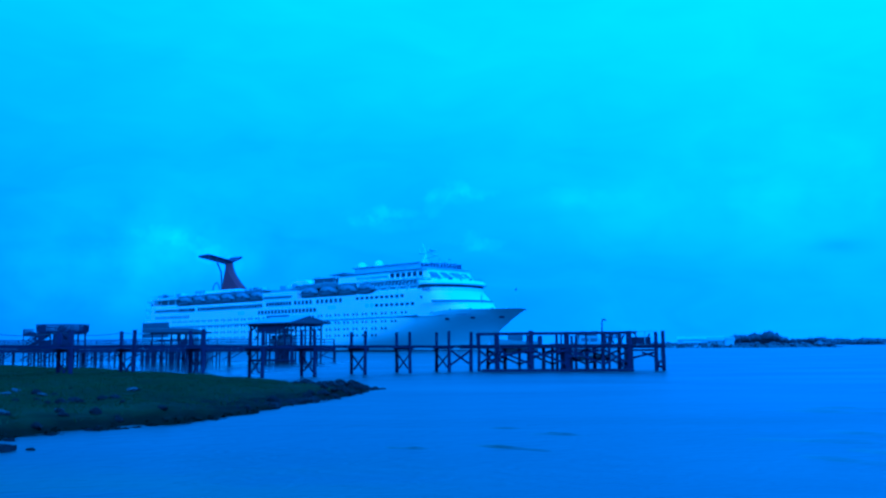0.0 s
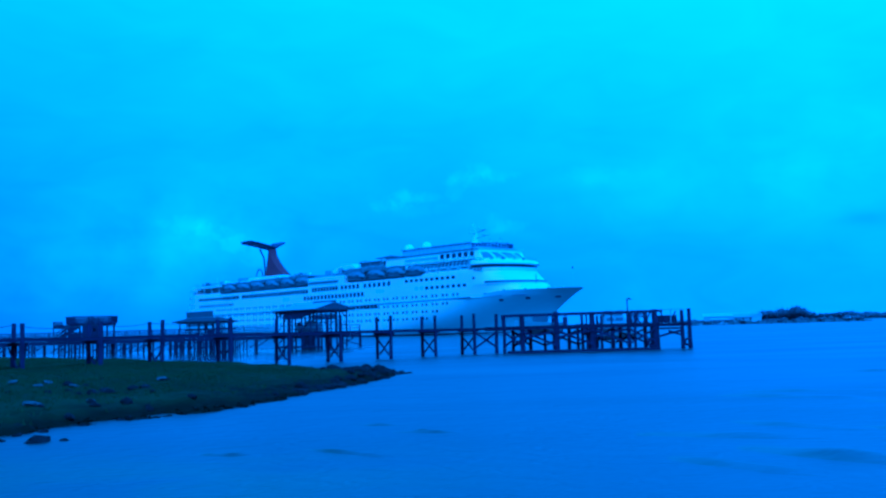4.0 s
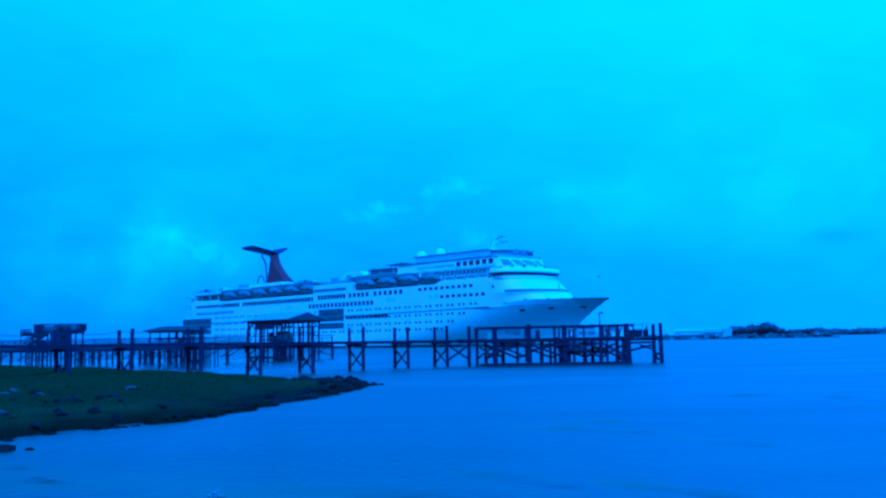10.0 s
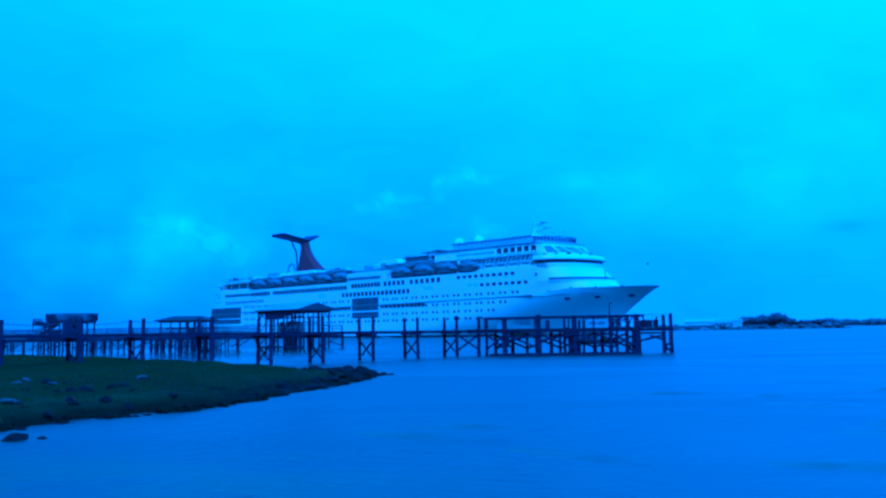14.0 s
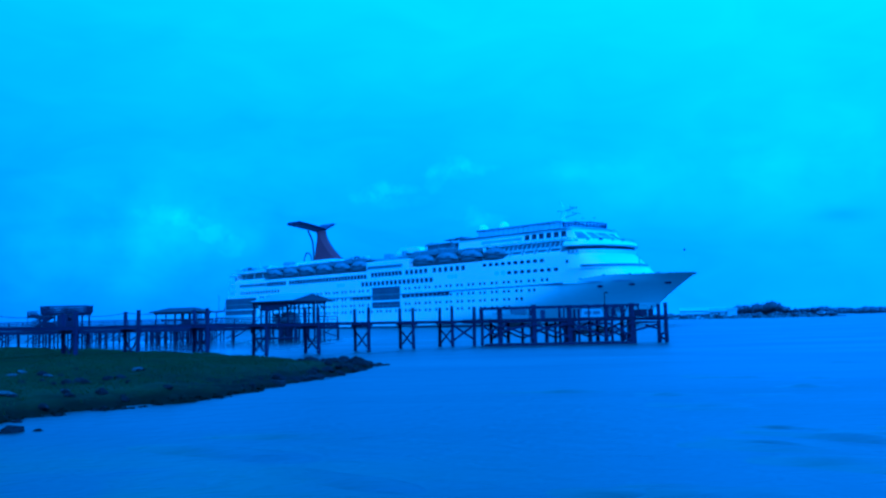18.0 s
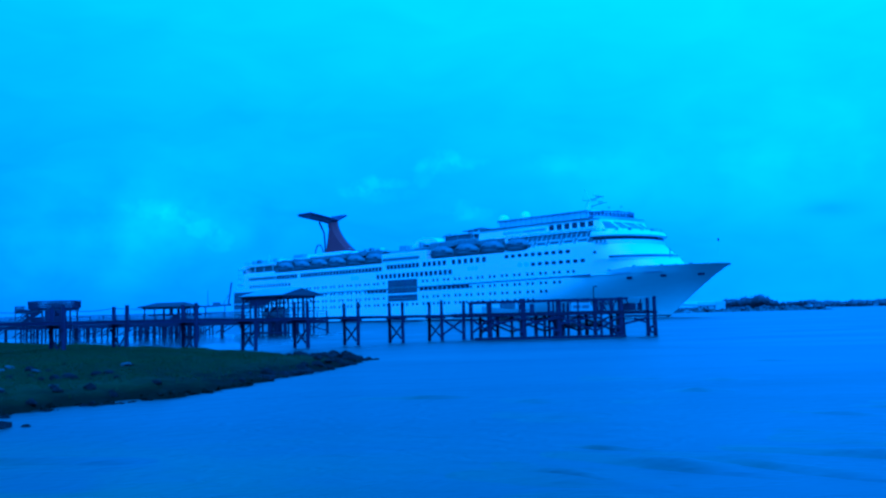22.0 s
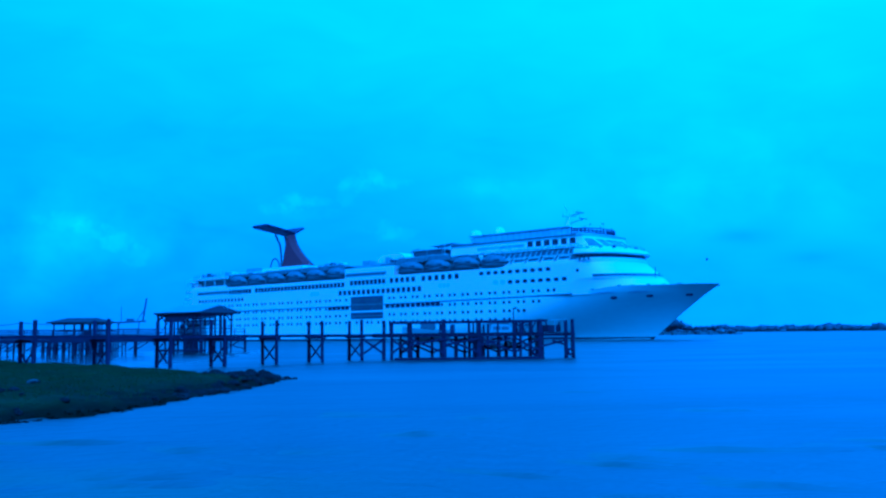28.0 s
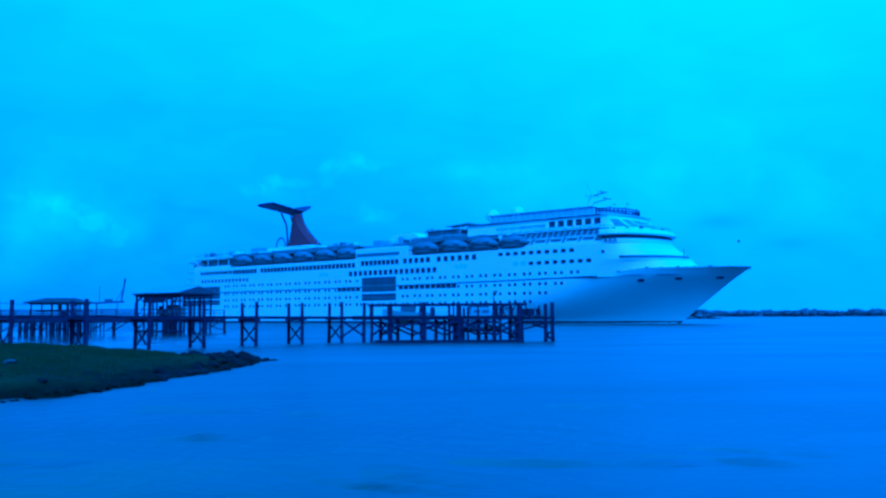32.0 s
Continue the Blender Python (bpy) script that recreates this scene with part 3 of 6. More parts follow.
def hull_section(d, z_top=None):
    ring = []
    x_deck = -d
    top = sheer(x_deck) if z_top is None else z_top
    for k in range(13):
        z = -2.5 + (top + 2.5) * k / 12
        st = stem(z)
        x = st + (-258 - st) * (d / 258)
        ring.append((x, -half_at(-(x - st), z), z))
    return ring


bm = fresh()
rings = [[(x, s * y, z) for x, y, z in hull_section(d)] for s in (1,) for d in STATIONS]
starboard = [[bm.verts.new(p) for p in r] for r in rings]
port = [[bm.verts.new((x, -y, z)) for x, y, z in r] for r in rings]
for side_rows in (starboard, port):
    for a, b in zip(side_rows, side_rows[1:]):
        for i in range(12):
            bm.faces.new((a[i], a[i + 1], b[i + 1], b[i]))
for i in range(12):  # transom and stem
    bm.faces.new((starboard[-1][i], starboard[-1][i + 1], port[-1][i + 1], port[-1][i]))
    bm.faces.new((starboard[0][i], starboard[0][i + 1], port[0][i + 1], port[0][i]))
part("hull", bm, WHITE, ship, "white steel hull with a flared bow", smooth=True)
bm = fresh()  # fore deck inside the bulwark
edge = [rings[k][12] for k in range(1, 20)]
loft(bm, [[(x, y * 0.98, z - 0.5) for x, y, z in edge], [(x, -y * 0.98, z - 0.5) for x, y, z in edge]], closed=False)
part("fore_deck", bm, DECKING, ship)

# boot top: a thin dark band at the waterline
bm = fresh()
lower, upper = [], []
for d in STATIONS:
    for z, row in ((-0.3, lower), (0.75, upper)):
        st = stem(z)
        x = st + (-258 - st) * (d / 258)
        row.append((x, -half_at(-(x - st), z) - 0.05, z))
loft(bm, [lower, upper], closed=False)
loft(bm, [[(x, -y, z) for x, y, z in lower], [(x, -y, z) for x, y, z in upper]], closed=False)
part("boot_top", bm, BOOT, ship, "dark band along the waterline")


def oval(z, front, back, half, n=56, power=1.0, turn=-38.0):
    """A closed outline: straight sides from the back, rounded front."""
    pts = [(back, -half, z)]
    for i in range(n + 1):
        a = -math.pi / 2 + math.pi * i / n
        c, s = math.cos(a), math.sin(a)
        xb = max(back, turn)
        pts.append((xb + (front - xb) * c ** power, half * s, z))
    pts.append((back, half, z))
    return pts


# main block of decks, up to the boat deck
bm = fresh()
loft(bm, [oval(13.6, -14.0, -256.5, HALF - 0.02, turn=-47.0), oval(16.2, -16.2, -256.5, HALF - 0.02, turn=-43.0), oval(16.25, -16.25, -249.0, HALF - 0.02, turn=-43.0),
          oval(18.6, -19.3, -249.0, HALF - 0.02), oval(19.6, -20.5, -249.0, HALF - 0.02), oval(23.4, -26.0, -249.0, HALF - 0.02)])
part("deck_block", bm, WHITE, ship, "white block of cabin decks with a raked round front")


def arc_band(z0, z1, front0, front1, half, a0, a1, proud, n=26, power=1.0, xb=-38.0):
    bm = fresh()
    rings = []
    for z, front in ((z0, front0), (z1, front1)):
        row = []
        for i in range(n + 1):
            a = radians(a0 + (a1 - a0) * i / n)
            row.append((xb + (front + proud - xb) * math.cos(a) ** power, (half + proud) * math.sin(a), z))
        rings.append(row)
    loft(bm, rings, closed=False)
    return bm


# the slit's shade is a dark band laid on the closed wall
part("gallery_slit_shade", arc_band(18.85, 19.6, -19.6, -20.5, HALF, -72, 66, 0.22), SHADE, ship, "dark band painted as the shaded gallery slit round the front")
part("front_ledge", arc_band(18.5, 18.75, -18.9, -18.9, HALF, -73, 68, 0.3), WHITE, ship)

# blue line along the side
bm = fresh()
for q in (-1, 1):  # it rises towards the bow with the sheer
    rows = []
    for i in range(25):
        x = -256 + 216.5 * i / 24
        z = 12.75 + 1.1 * ((x + 256) / 216.5) ** 2.5
        rows.append([(x, q * (HALF - 0.02), z - 0.19), (x, q * (HALF + 0.05), z - 0.19), (x, q * (HALF + 0.05), z + 0.19), (x, q * (HALF - 0.02), z + 0.19)])
    loft(bm, rows)
part("side_stripe", bm, BELT, ship, "thin dark blue stripe")

# stepped stern decks
for k, (x0, z0, z1) in enumerate(((-255.2, 16.0, 16.4), (-253.4, 18.8, 19.3), (-252.9, 22.0, 22.5), (-252.4, 26.3, 26.8))):
    bm = fresh()
    softbox(bm, x0 - 1.2, -HALF + 0.02, z0, -248.5, HALF - 0.02, z1, 0.12)
    part("stern_deck", bm, WHITE, ship)
    bm = fresh()
    for q in (-HALF + 0.03, HALF - 0.15):
        softbox(bm, x0 - 1.15, q, z1 - 0.02, -248.9, q + 0.12, z1 + 0.8, 0.02)
    softbox(bm, x0 - 1.15, -HALF + 0.16, z1 - 0.02, x0 - 1.03, HALF - 0.16, z1 + 0.8, 0.02)
    part("stern_bulwark", bm, WHITE, ship, "solid white bulwark of a stern terrace")
    if k < 3:
        for j in range(5):
            bm = fresh()
            rod(bm, (x0 + 0.4, -HALF + 0.35 + j * 7.7, z1), (x0 + 0.4, -HALF + 0.35 + j * 7.7, z1 + (3.85 if k == 2 else 2.6)), 0.16, n=8)
            part("stern_pillar", bm, WHITE, ship)

# aft house at the end of the boat deck
bm = fresh()
softbox(bm, -250.4, -14.8, 22.4, -247.5, 14.8, 26.4, 0.15)
part("stern_house", bm, CREAM, ship)
# openings drawn as closed blocks, shade given by their dark grey
for x in (-250.1, -248.8):
    bm = fresh()
    softbox(bm, x, -14.86, 24.0, x + 0.9, -14.5, 25.7, 0.05)
    part("stern_opening_shade", bm, SHADE, ship)

# boat deck: set-back inner wall greyed for recess shade, roof over it, open recesses with the lifeboats
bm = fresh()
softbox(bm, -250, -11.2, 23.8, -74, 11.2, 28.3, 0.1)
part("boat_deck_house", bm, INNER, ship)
for x0, x1 in ((-222, -143.5), (-117, -92)):
    bm = fresh()
    softbox(bm, x0, -13.2, 28.15, x1, 13.2, 28.5, 0.1)
    part("boat_deck_roof", bm, RAIL_GREY, ship)
bm = fresh()
softbox(bm, -252, -14.9, 27.3, -222, 14.9, 28.5, 0.1)
part("aft_deck_roof", bm, CREAM, ship)
for i in range(4):
    bm = fresh()
    box(bm, -247.5 + i * 7.7, -14.85, 23.4, -247.2 + i * 7.7, -14.6, 27.35)
    part("aft_deck_post", bm, CREAM, ship)
bm = fresh()
softbox(bm, -250, -15.2, 23.4, -222, -15.08, 24.35, 0.03)
part("aft_deck_bulwark", bm, WHITE, ship)
bm = fresh()
softbox(bm, -143.5, -HALF, 23.3, -117, HALF, 27.0, 0.15)
part("midship_house", bm, WHITE, ship)
bm = fresh()
loft(bm, [[(-143.0, y, 24.0), (-121.2, y, 23.95), (-120.6, y, 25.05), (-142.6, y, 25.2)] for y in (-HALF - 0.06, -HALF + 0.3)])
part("window_band", bm, PALE_GLASS, ship, "long tinted window band")


def lifeboat():
    boat = new("lifeboat")
    boat.parent = ship
    tagged(boat, "covered lifeboat in its davits, shade put into its dark hull")
    rings_h, rings_c = [], []
    for k in range(9):
        u = -1 + 2 * k / 8
        w = 1.9 * (1 - abs(u) ** 2.6) ** 0.7 + 0.12
        x = u * 6.25
        rings_h.append([(x, -w, 0.1), (x, -w * 0.85, -1.1), (x, 0, -1.8 + 0.6 * abs(u) ** 3), (x, w * 0.85, -1.1), (x, w, 0.1)])
        hgt = 2.5 * (1 - abs(u) ** 3) + 0.35
        rings_c.append([(x, -w * 1.04, 0.1), (x, -w * 0.98, hgt * 0.6), (x, -w * 0.6, hgt * 0.93), (x, 0, hgt), (x, w * 0.6, hgt * 0.93), (x, w * 0.98, hgt * 0.6), (x, w * 1.04, 0.1)])
    bm = fresh()
    loft(bm, rings_h)
    part("boat_hull", bm, BOAT_SHADE, boat, smooth=True)
    bm = fresh()
    loft(bm, rings_c)
    part("canopy", bm, CANVAS, boat, "rounded grey canopy", smooth=True)
    bm = fresh()
    box(bm, -3.6, -2.0, 0.75, 3.6, 2.0, 1.1)
    part("boat_glazing", bm, GLASS, boat)
    bm = fresh()
    softbox(bm, -1.0, -0.7, 2.6, 1.4, 0.7, 3.15, 0.15)
    part("helm_hatch", bm, CANVAS, boat)
    bm = fresh()
    softbox(bm, -6.1, -2.05, -0.02, 6.1, 2.05, 0.16, 0.05)
    part("rubbing_strake", bm, BOAT_SHADE, boat)
    for x in (-4.2, 4.2):
        bm = fresh()
        beam(bm, (x, 2.6, -1.6), (x, 2.2, 2.6), 0.35, 0.35)
        beam(bm, (x, 2.2, 2.6), (x, -0.4, 3.0), 0.3, 0.3)
        rod(bm, (x, -0.2, 2.9), (x, 0, 1.2), 0.05, n=5)
        part("davit", bm, INNER, boat)
    return boat


first = lifeboat()
first.matrix_basis = pose(-214.0, -14.3, 25.1)
for x in (-201, -188, -175, -162, -149.5, -109.5, -96.5, -83.5):
    copy_thing(first, pose(x, -14.3, 25.1))
copy_thing(first, pose(-71.0, -14.5, 25.0))
for x in (-214, -188, -162, -109.5, -84):
    copy_thing(first, pose(x, 14.0, 25.7, 0, 0, 180))

# canvas screens slung along the boat deck's edge, over the boats
for x0, x1, z in ((-221, -144.5, 27.2), (-116, -90.5, 27.5), (-90, -77, 27.0)):
    n = int((x1 - x0) / 4.3)
    for i in range(n):
        a, b = x0 + (x1 - x0) * i / n, x0 + (x1 - x0) * (i + 1) / n - 0.25
        up = z + 1.45 + 0.35 * math.sin(i * 2.4)
        bm = fresh()
        loft(bm, [[(a, y, z + 0.25 * (i % 2)), (b, y, z + 0.2 * math.sin(i)), (b, y, up + 0.12 * math.cos(i * 1.7)), (a, y, up)] for y in (-14.95, -14.75)])
        part("canvas_screen", bm, CANVAS, ship, "grey canvas screen")

# forward galleries: set-back wall greyed for recess shade behind slanted white surrounds, dark window strip over it
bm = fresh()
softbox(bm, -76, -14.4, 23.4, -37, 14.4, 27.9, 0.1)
part("gallery_wall", bm, INNER, ship, "set-back gallery wall, recess shade put into its grey")
bm = fresh()
softbox(bm, -76.2, -15.3, 23.38, -75.4, -14.3, 27.95, 0.1)
part("gallery_post", bm, WHITE, ship)
bm = fresh()
softbox(bm, -76.5, -15.4, 23.38, -37.0, -14.42, 24.3, 0.06)
part("gallery_bulwark", bm, WHITE, ship)
for i in range(5):
    x = -69.0 + i * 5.85
    ring = [(x, 24.55), (x + 4.3, 24.55), (x + 5.3, 25.75), (x + 0.7, 25.75)]
    bm = fresh()
    loft(bm, [[(a, y, b) for a, b in ring] for y in (-14.62, -14.3)])
    opening = part("gallery_opening", bm, PALE_GLASS, ship, "slanted opening in the gallery")
    bm = fresh()
    for a, b in zip(ring, ring[1:] + ring[:1]):
        rod(bm, (a[0], -14.7, a[1]), (b[0], -14.7, b[1]), 0.22, n=6)
    part("opening_frame", bm, WHITE, opening)
bm = fresh()
softbox(bm, -70.5, -15.0, 26.0, -36.5, 15.0, 26.22, 0.08)
part("gallery_ledge", bm, WHITE, ship)
for i in range(11):
    bm = fresh()
    x = -67.2 + i * 2.62
    box(bm, x, -14.62, 26.5, x + (2.3 if i % 3 else 1.7), -14.3, 27.85)
    part("promenade_window", bm, PALE_GLASS, ship)
for i in range(14):
    bm = fresh()
    x = -66.6 + i * 2.1
    beam(bm, (x, -14.8, 26.3), (x + 0.9, -14.8, 27.9), 0.2, 0.22)
    part("slanted_mullion", bm, WHITE, ship)
bm = fresh()
softbox(bm, -77, -15.1, 27.95, -36.5, 15.1, 28.2, 0.1)
part("gallery_deck", bm, WHITE, ship)
bm = fresh()
for i in range(15):
    rod(bm, (-76 + i * 2.75, -15.0, 28.15), (-76 + i * 2.75, -15.0, 29.1), 0.06, n=5)
for z in (28.65, 29.1):
    rod(bm, (-76.5, -15.0, z), (-37, -15.0, z), 0.06, n=5)
part("gallery_rail", bm, RAIL_GREY, ship)
bm = fresh()
box(bm, -90, -12.72, 28.25, -40, -12.5, 28.65)
part("promenade_strip", bm, NAVY, ship, "dark strip under the lounge windows")

# bridge across the whole breadth
bm = fresh()
loft(bm, [oval(23.45, -26.1, -37.5, 15.74), oval(24.7, -26.4, -37.5, 15.9)])
part("bridge_floor", bm, WHITE, ship)
bm = fresh()
loft(bm, [oval(24.75, -26.9, -37.5, 16.1), oval(25.75, -26.5, -37.5, 16.3)])
part("bridge_glazing", bm, GLASS, ship, "dark wrap-round bridge windows")
bm = fresh()
loft(bm, [oval(25.75, -25.5, -38, 16.8), oval(26.1, -25.0, -38, 17.0), oval(27.3, -26.3, -38, 16.8), oval(27.5, -26.9, -38, 16.4)])
part("bridge_roof", bm, WHITE, ship, "thick white curved ledge over the bridge")
bm = fresh()
for i in range(25):
    a = radians(-85 + 170 * i / 24)
    x, y = -38 + 10.9 * math.cos(a), 16.1 * math.sin(a)
    rod(bm, (x, y, 27.4), (x, y, 28.4), 0.06, n=5)
loft(bm, [[(-38 + 10.95 * math.cos(radians(-85 + 170 * i / 24)), 16.15 * math.sin(radians(-85 + 170 * i / 24)), z) for i in range(25)] for z in (28.3, 28.45)], closed=False)
part("bridge_rail", bm, RAIL_GREY, ship)

# observation lounge above the bridge, with slanting panes
bm = fresh()
loft(bm, [oval(27.4, -29.6, -92, 12.6), oval(28.2, -30.6, -92, 12.6), oval(31.2, -36.2, -92, 12.2), oval(32.2, -36.8, -92, 12.2)])
part("lounge_block", bm, WHITE, ship, "white lounge block with a raked front")
for a0, a1 in ((-71, -45), (-38, -19), (-14, 14), (19, 40)):
    part("lounge_pane", arc_band(28.5, 30.9, -31.1, -35.6, 12.45, a0, a1, 0.12, n=8), PALE_GLASS, ship, "slanting tinted pane")
bm = fresh()
loft(bm, [oval(32.2, -36.2, -92, 12.7), oval(32.6, -36.0, -92, 12.7)])
part("lounge_roof", bm, WHITE, ship)
bm = fresh()
softbox(bm, -84, -10.2, 32.5, -44, 10.2, 35.0, 0.2)
part("wind_screen_block", bm, SCREEN, ship, "pale tinted wind screens of the top deck")
bm = fresh()
softbox(bm, -84.6, -10.6, 34.9, -43.4, 10.6, 35.3, 0.12)
part("top_slab", bm, WHITE, ship)
bm = fresh()
for i in range(21):
    a = radians(-90 + 180 * i / 20)
    x, y = -43 + 6.2 * math.cos(a), 10.4 * math.sin(a)
    rod(bm, (x, y, 32.6), (x, y, 35.0 if i % 4 == 0 else 34.6), 0.2, n=5)
for z in (32.75, 33.55, 34.25):
    loft(bm, [[(-43 + 6.3 * math.cos(radians(-90 + 9 * i)), 10.5 * math.sin(radians(-90 + 9 * i)), z + q) for i in range(21)] for q in (0, 0.36)], closed=False)
part("top_rail", bm, NAVY, ship, "dark rail round the top deck")

bm = fresh()
box(bm, -91.5, -12.78, 32.25, -40, -12.66, 32.5)
part("roof_edge_line", bm, BELT, ship)
bm = fresh()
box(bm, -84.4, -10.68, 34.98, -43.6, -10.56, 35.24)
part("roof_edge_line", bm, BELT, ship)
for i in range(17):
    bm = fresh()
    box(bm, -83.0 + i * 2.4, -10.32, 32.9, -82.75 + i * 2.4, -10.18, 34.7)
    part("screen_post", bm, RAIL_GREY, ship)

# mast, radars, domes
mast = part("radar_mast", rod(fresh(), (-51.9, 0, 34.9), (-51, 0, 40.6), 1.5, 0.55, n=10), CREAM, ship, "pale tapered radar mast")
for nm, a, b, r in (("pole", (-51, 0, 40.4), (-52.8, 0, 43.9), 0.2), ("crossarm", (-51, -3.6, 39.6), (-51, 3.6, 40.3), 0.22), ("arm", (-51, 0, 40.0), (-46.8, 0, 40.5), 0.24), ("arm", (-51, 0, 37.6), (-45.8, 0, 38.4), 0.24),
                    ("pole", (-49, 0, 40.2), (-49.2, 0, 42.2), 0.15), ("pole", (-51, -3.4, 39.6), (-51, -3.4, 41.3), 0.14)):
    part(nm, rod(fresh(), a, b, r * 1.15, n=6), CREAM if nm == "pole" else SCREEN, mast)
for x, z in ((-47.2, 40.6), (-46.0, 38.5)):
    part("radar_scanner", softbox(fresh(), x, -2.0, z, x + 0.7, 2.0, z + 0.5, 0.08), SCREEN, mast)
for x, y in ((-43, 0), (-39.5, 2)):
    aerial = part("aerial", rod(fresh(), (x, y, 32.5), (x, y, 36.9), 0.16, 0.1, n=6), CREAM, ship)
    part("aerial_head", softbox(fresh(), x - 0.25, y - 0.5, 36.5, x + 0.25, y + 0.5, 36.8, 0.05), RAIL_GREY, aerial)
for x, y, z, r in ((-91.2, 0, 36.5, 2.35), (-81.2, 1.0, 37.1, 2.1), (-86, -4, 35.8, 0.8)):
    bm = fresh()
    bmesh.ops.create_uvsphere(bm, u_segments=14, v_segments=9, radius=r, matrix=Matrix.Translation((x, y, z)))
    rod(bm, (x, y, 32.4), (x, y, z - r * 0.7), r * 0.45)
    part("radar_dome", bm, WHITE, ship, "white radar dome", smooth=True)
bm = fresh()
rod(bm, (-3.2, 0, 15.6), (-3.2, 0, 22.6), 0.025, 0.015, n=6)
part("jackstaff", bm, WHITE, ship)
bm = fresh()
softbox(bm, -3.42, -0.22, 22.6, -2.98, 0.22, 23.3, 0.06)
part("bow_light", bm, LAMP_METAL, ship, "small dark lamp on the jackstaff")

# top decks amidships
for x0, x1, y, z0, z1, mat, nm in ((-222, -196, 14.2, 28.5, 29.2, WHITE, "rail_screen"), (-195.6, -146, 14.2, 28.45, 29.0, INNER, "rail_screen"), (-206, -178, 8.5, 28.4, 31.0, WHITE, "funnel_house"), (-222, -214, 5, 28.5, 32.0, RAIL_GREY, "vent_house"),
                                   (-136.5, -119, 6.8, 26.9, 30.2, SCREEN, "dome_base"), (-114.2, -100, 8.4, 28.4, 31.9, SHADE, "sports_house"), (-146.5, -142, 4, 28.2, 31.0, RAIL_GREY, "stair_house"),
                                   (-117, -93, 13.6, 28.4, 29.7, INNER, "rail_screen"), (-246, -238, 3, 28.4, 30.0, CREAM, "vent_house"), (-233, -228, 6, 28.4, 30.0, CREAM, "vent_house")):
    bm = fresh()
    softbox(bm, x0, -y, z0, x1, y, z1, 0.2)
    part(nm, bm, mat, ship)
bm = fresh()
loft(bm, [[(-127.8 - 7.5 * math.cos(math.pi * i / 12), y, 30.1 + 2.7 * math.sin(math.pi * i / 12) ** 0.8) for i in range(13)] for y in (-6.5, 6.5)])
part("skylight", bm, WHITE, ship, "pale arched skylight", smooth=False)
bm = fresh()
softbox(bm, -115, -8.8, 31.95, -99, 8.8, 32.35, 0.1)
for x in (-114.6, -107, -99.5):
    for y in (-8.6, 8.6):
        rod(bm, (x, y, 28.4), (x, y, 32.0), 0.18, n=6)
part("canopy_roof", bm, INNER, ship, "grey flat canopy on posts")
bm = fresh()
loft(bm, [[(-109.4, y, 33.8), (-98.9, y, 34.4), (-98.9, y, 34.6), (-109.4, y, 34.0)] for y in (-4, 2)])
rod(bm, (-107.5, -2, 32.2), (-107.5, -2, 34.0), 0.2)
rod(bm, (-101, -2, 32.2), (-101, -2, 34.4), 0.2)
part("slanted_awning", bm, RAIL_GREY, ship)
for i in range(6):
    bm = fresh()
    softbox(bm, -114.8, -8 + i * 1.6, 32.3, -113.2, -7 + i * 1.6, 32.9 + 0.4 * (i % 2), 0.08)
    part("roof_vent", bm, RAIL_GREY, ship)

# funnel: swept trunk, two wings, leg behind with its shadow put into the colour
bm = fresh()
rings = []
for k in range(9):
    u = k / 8
    z = 30.8 + 14.6 * u
    x0 = -199.8 + 1.8 * u ** 0.8 + 0.4 * u * u
    x1 = -180.0 - 13.8 * (1 - (1 - u) ** 1.7)
    half = 3.0 - 0.9 * u
    rings.append([(x0, -half * 0.75, z), (x0 + 0.8, -half, z), (x1 - 2.5, -half * 0.8, z), (x1, -half * 0.2, z), (x1, half * 0.2, z), (x1 - 2.5, half * 0.8, z), (x0 + 0.8, half, z), (x0, half * 0.75, z)])
loft(bm, rings)
part("funnel", bm, RED, ship, "swept dark red funnel trunk")
for s, nm in ((-1, "wing"), (1, "wing")):
    bm = fresh()
    rings = []
    for k in range(8):
        u = k / 7
        y = s * (9.5 * u)
        z = 45.0 + 3.6 * u ** 0.9
        chord0, chord1 = -202.0 - 9.6 * u, -193.0 - 5.6 * u
        thick = 1.9 - 0.5 * u
        rings.append([(chord0, y, z + thick * 0.5), (chord0 + 1.0, y, z + thick), (chord1 - 2.5, y, z + thick), (chord1, y, z + thick * 0.55), (chord1 - 1.8, y, z), (chord0 + 1.5, y, z)])
    loft(bm, rings)
    part(nm, bm, NAVY, ship, "dark blue winged funnel top")
for y in (-1.8, 1.8):
    bm = fresh()
    for a, b in (((-204.2, y * 1.4, 46.0), (-201.7, y, 41.2)), ((-201.7, y, 41.2), (-200.9, y, 36.0)), ((-200.9, y, 36.0), (-200.6, y, 30.9))):
        rod(bm, a, b, 0.45, n=8)
    part("funnel_leg", bm, SHADE, ship, "exhaust leg, its shadow put into dark grey")
bm = fresh()
for i in range(6):
    a0, a1 = math.pi * i / 6, math.pi * (i + 1) / 6
    rod(bm, (-202.4 - 3.2 * math.cos(a0), -4, 30.9 + 4.6 * math.sin(a0)), (-202.4 - 3.2 * math.cos(a1), -4, 30.9 + 4.6 * math.sin(a1)), 0.34, n=6)
part("water_slide", bm, SHADE, ship, "curved slide behind the funnel")

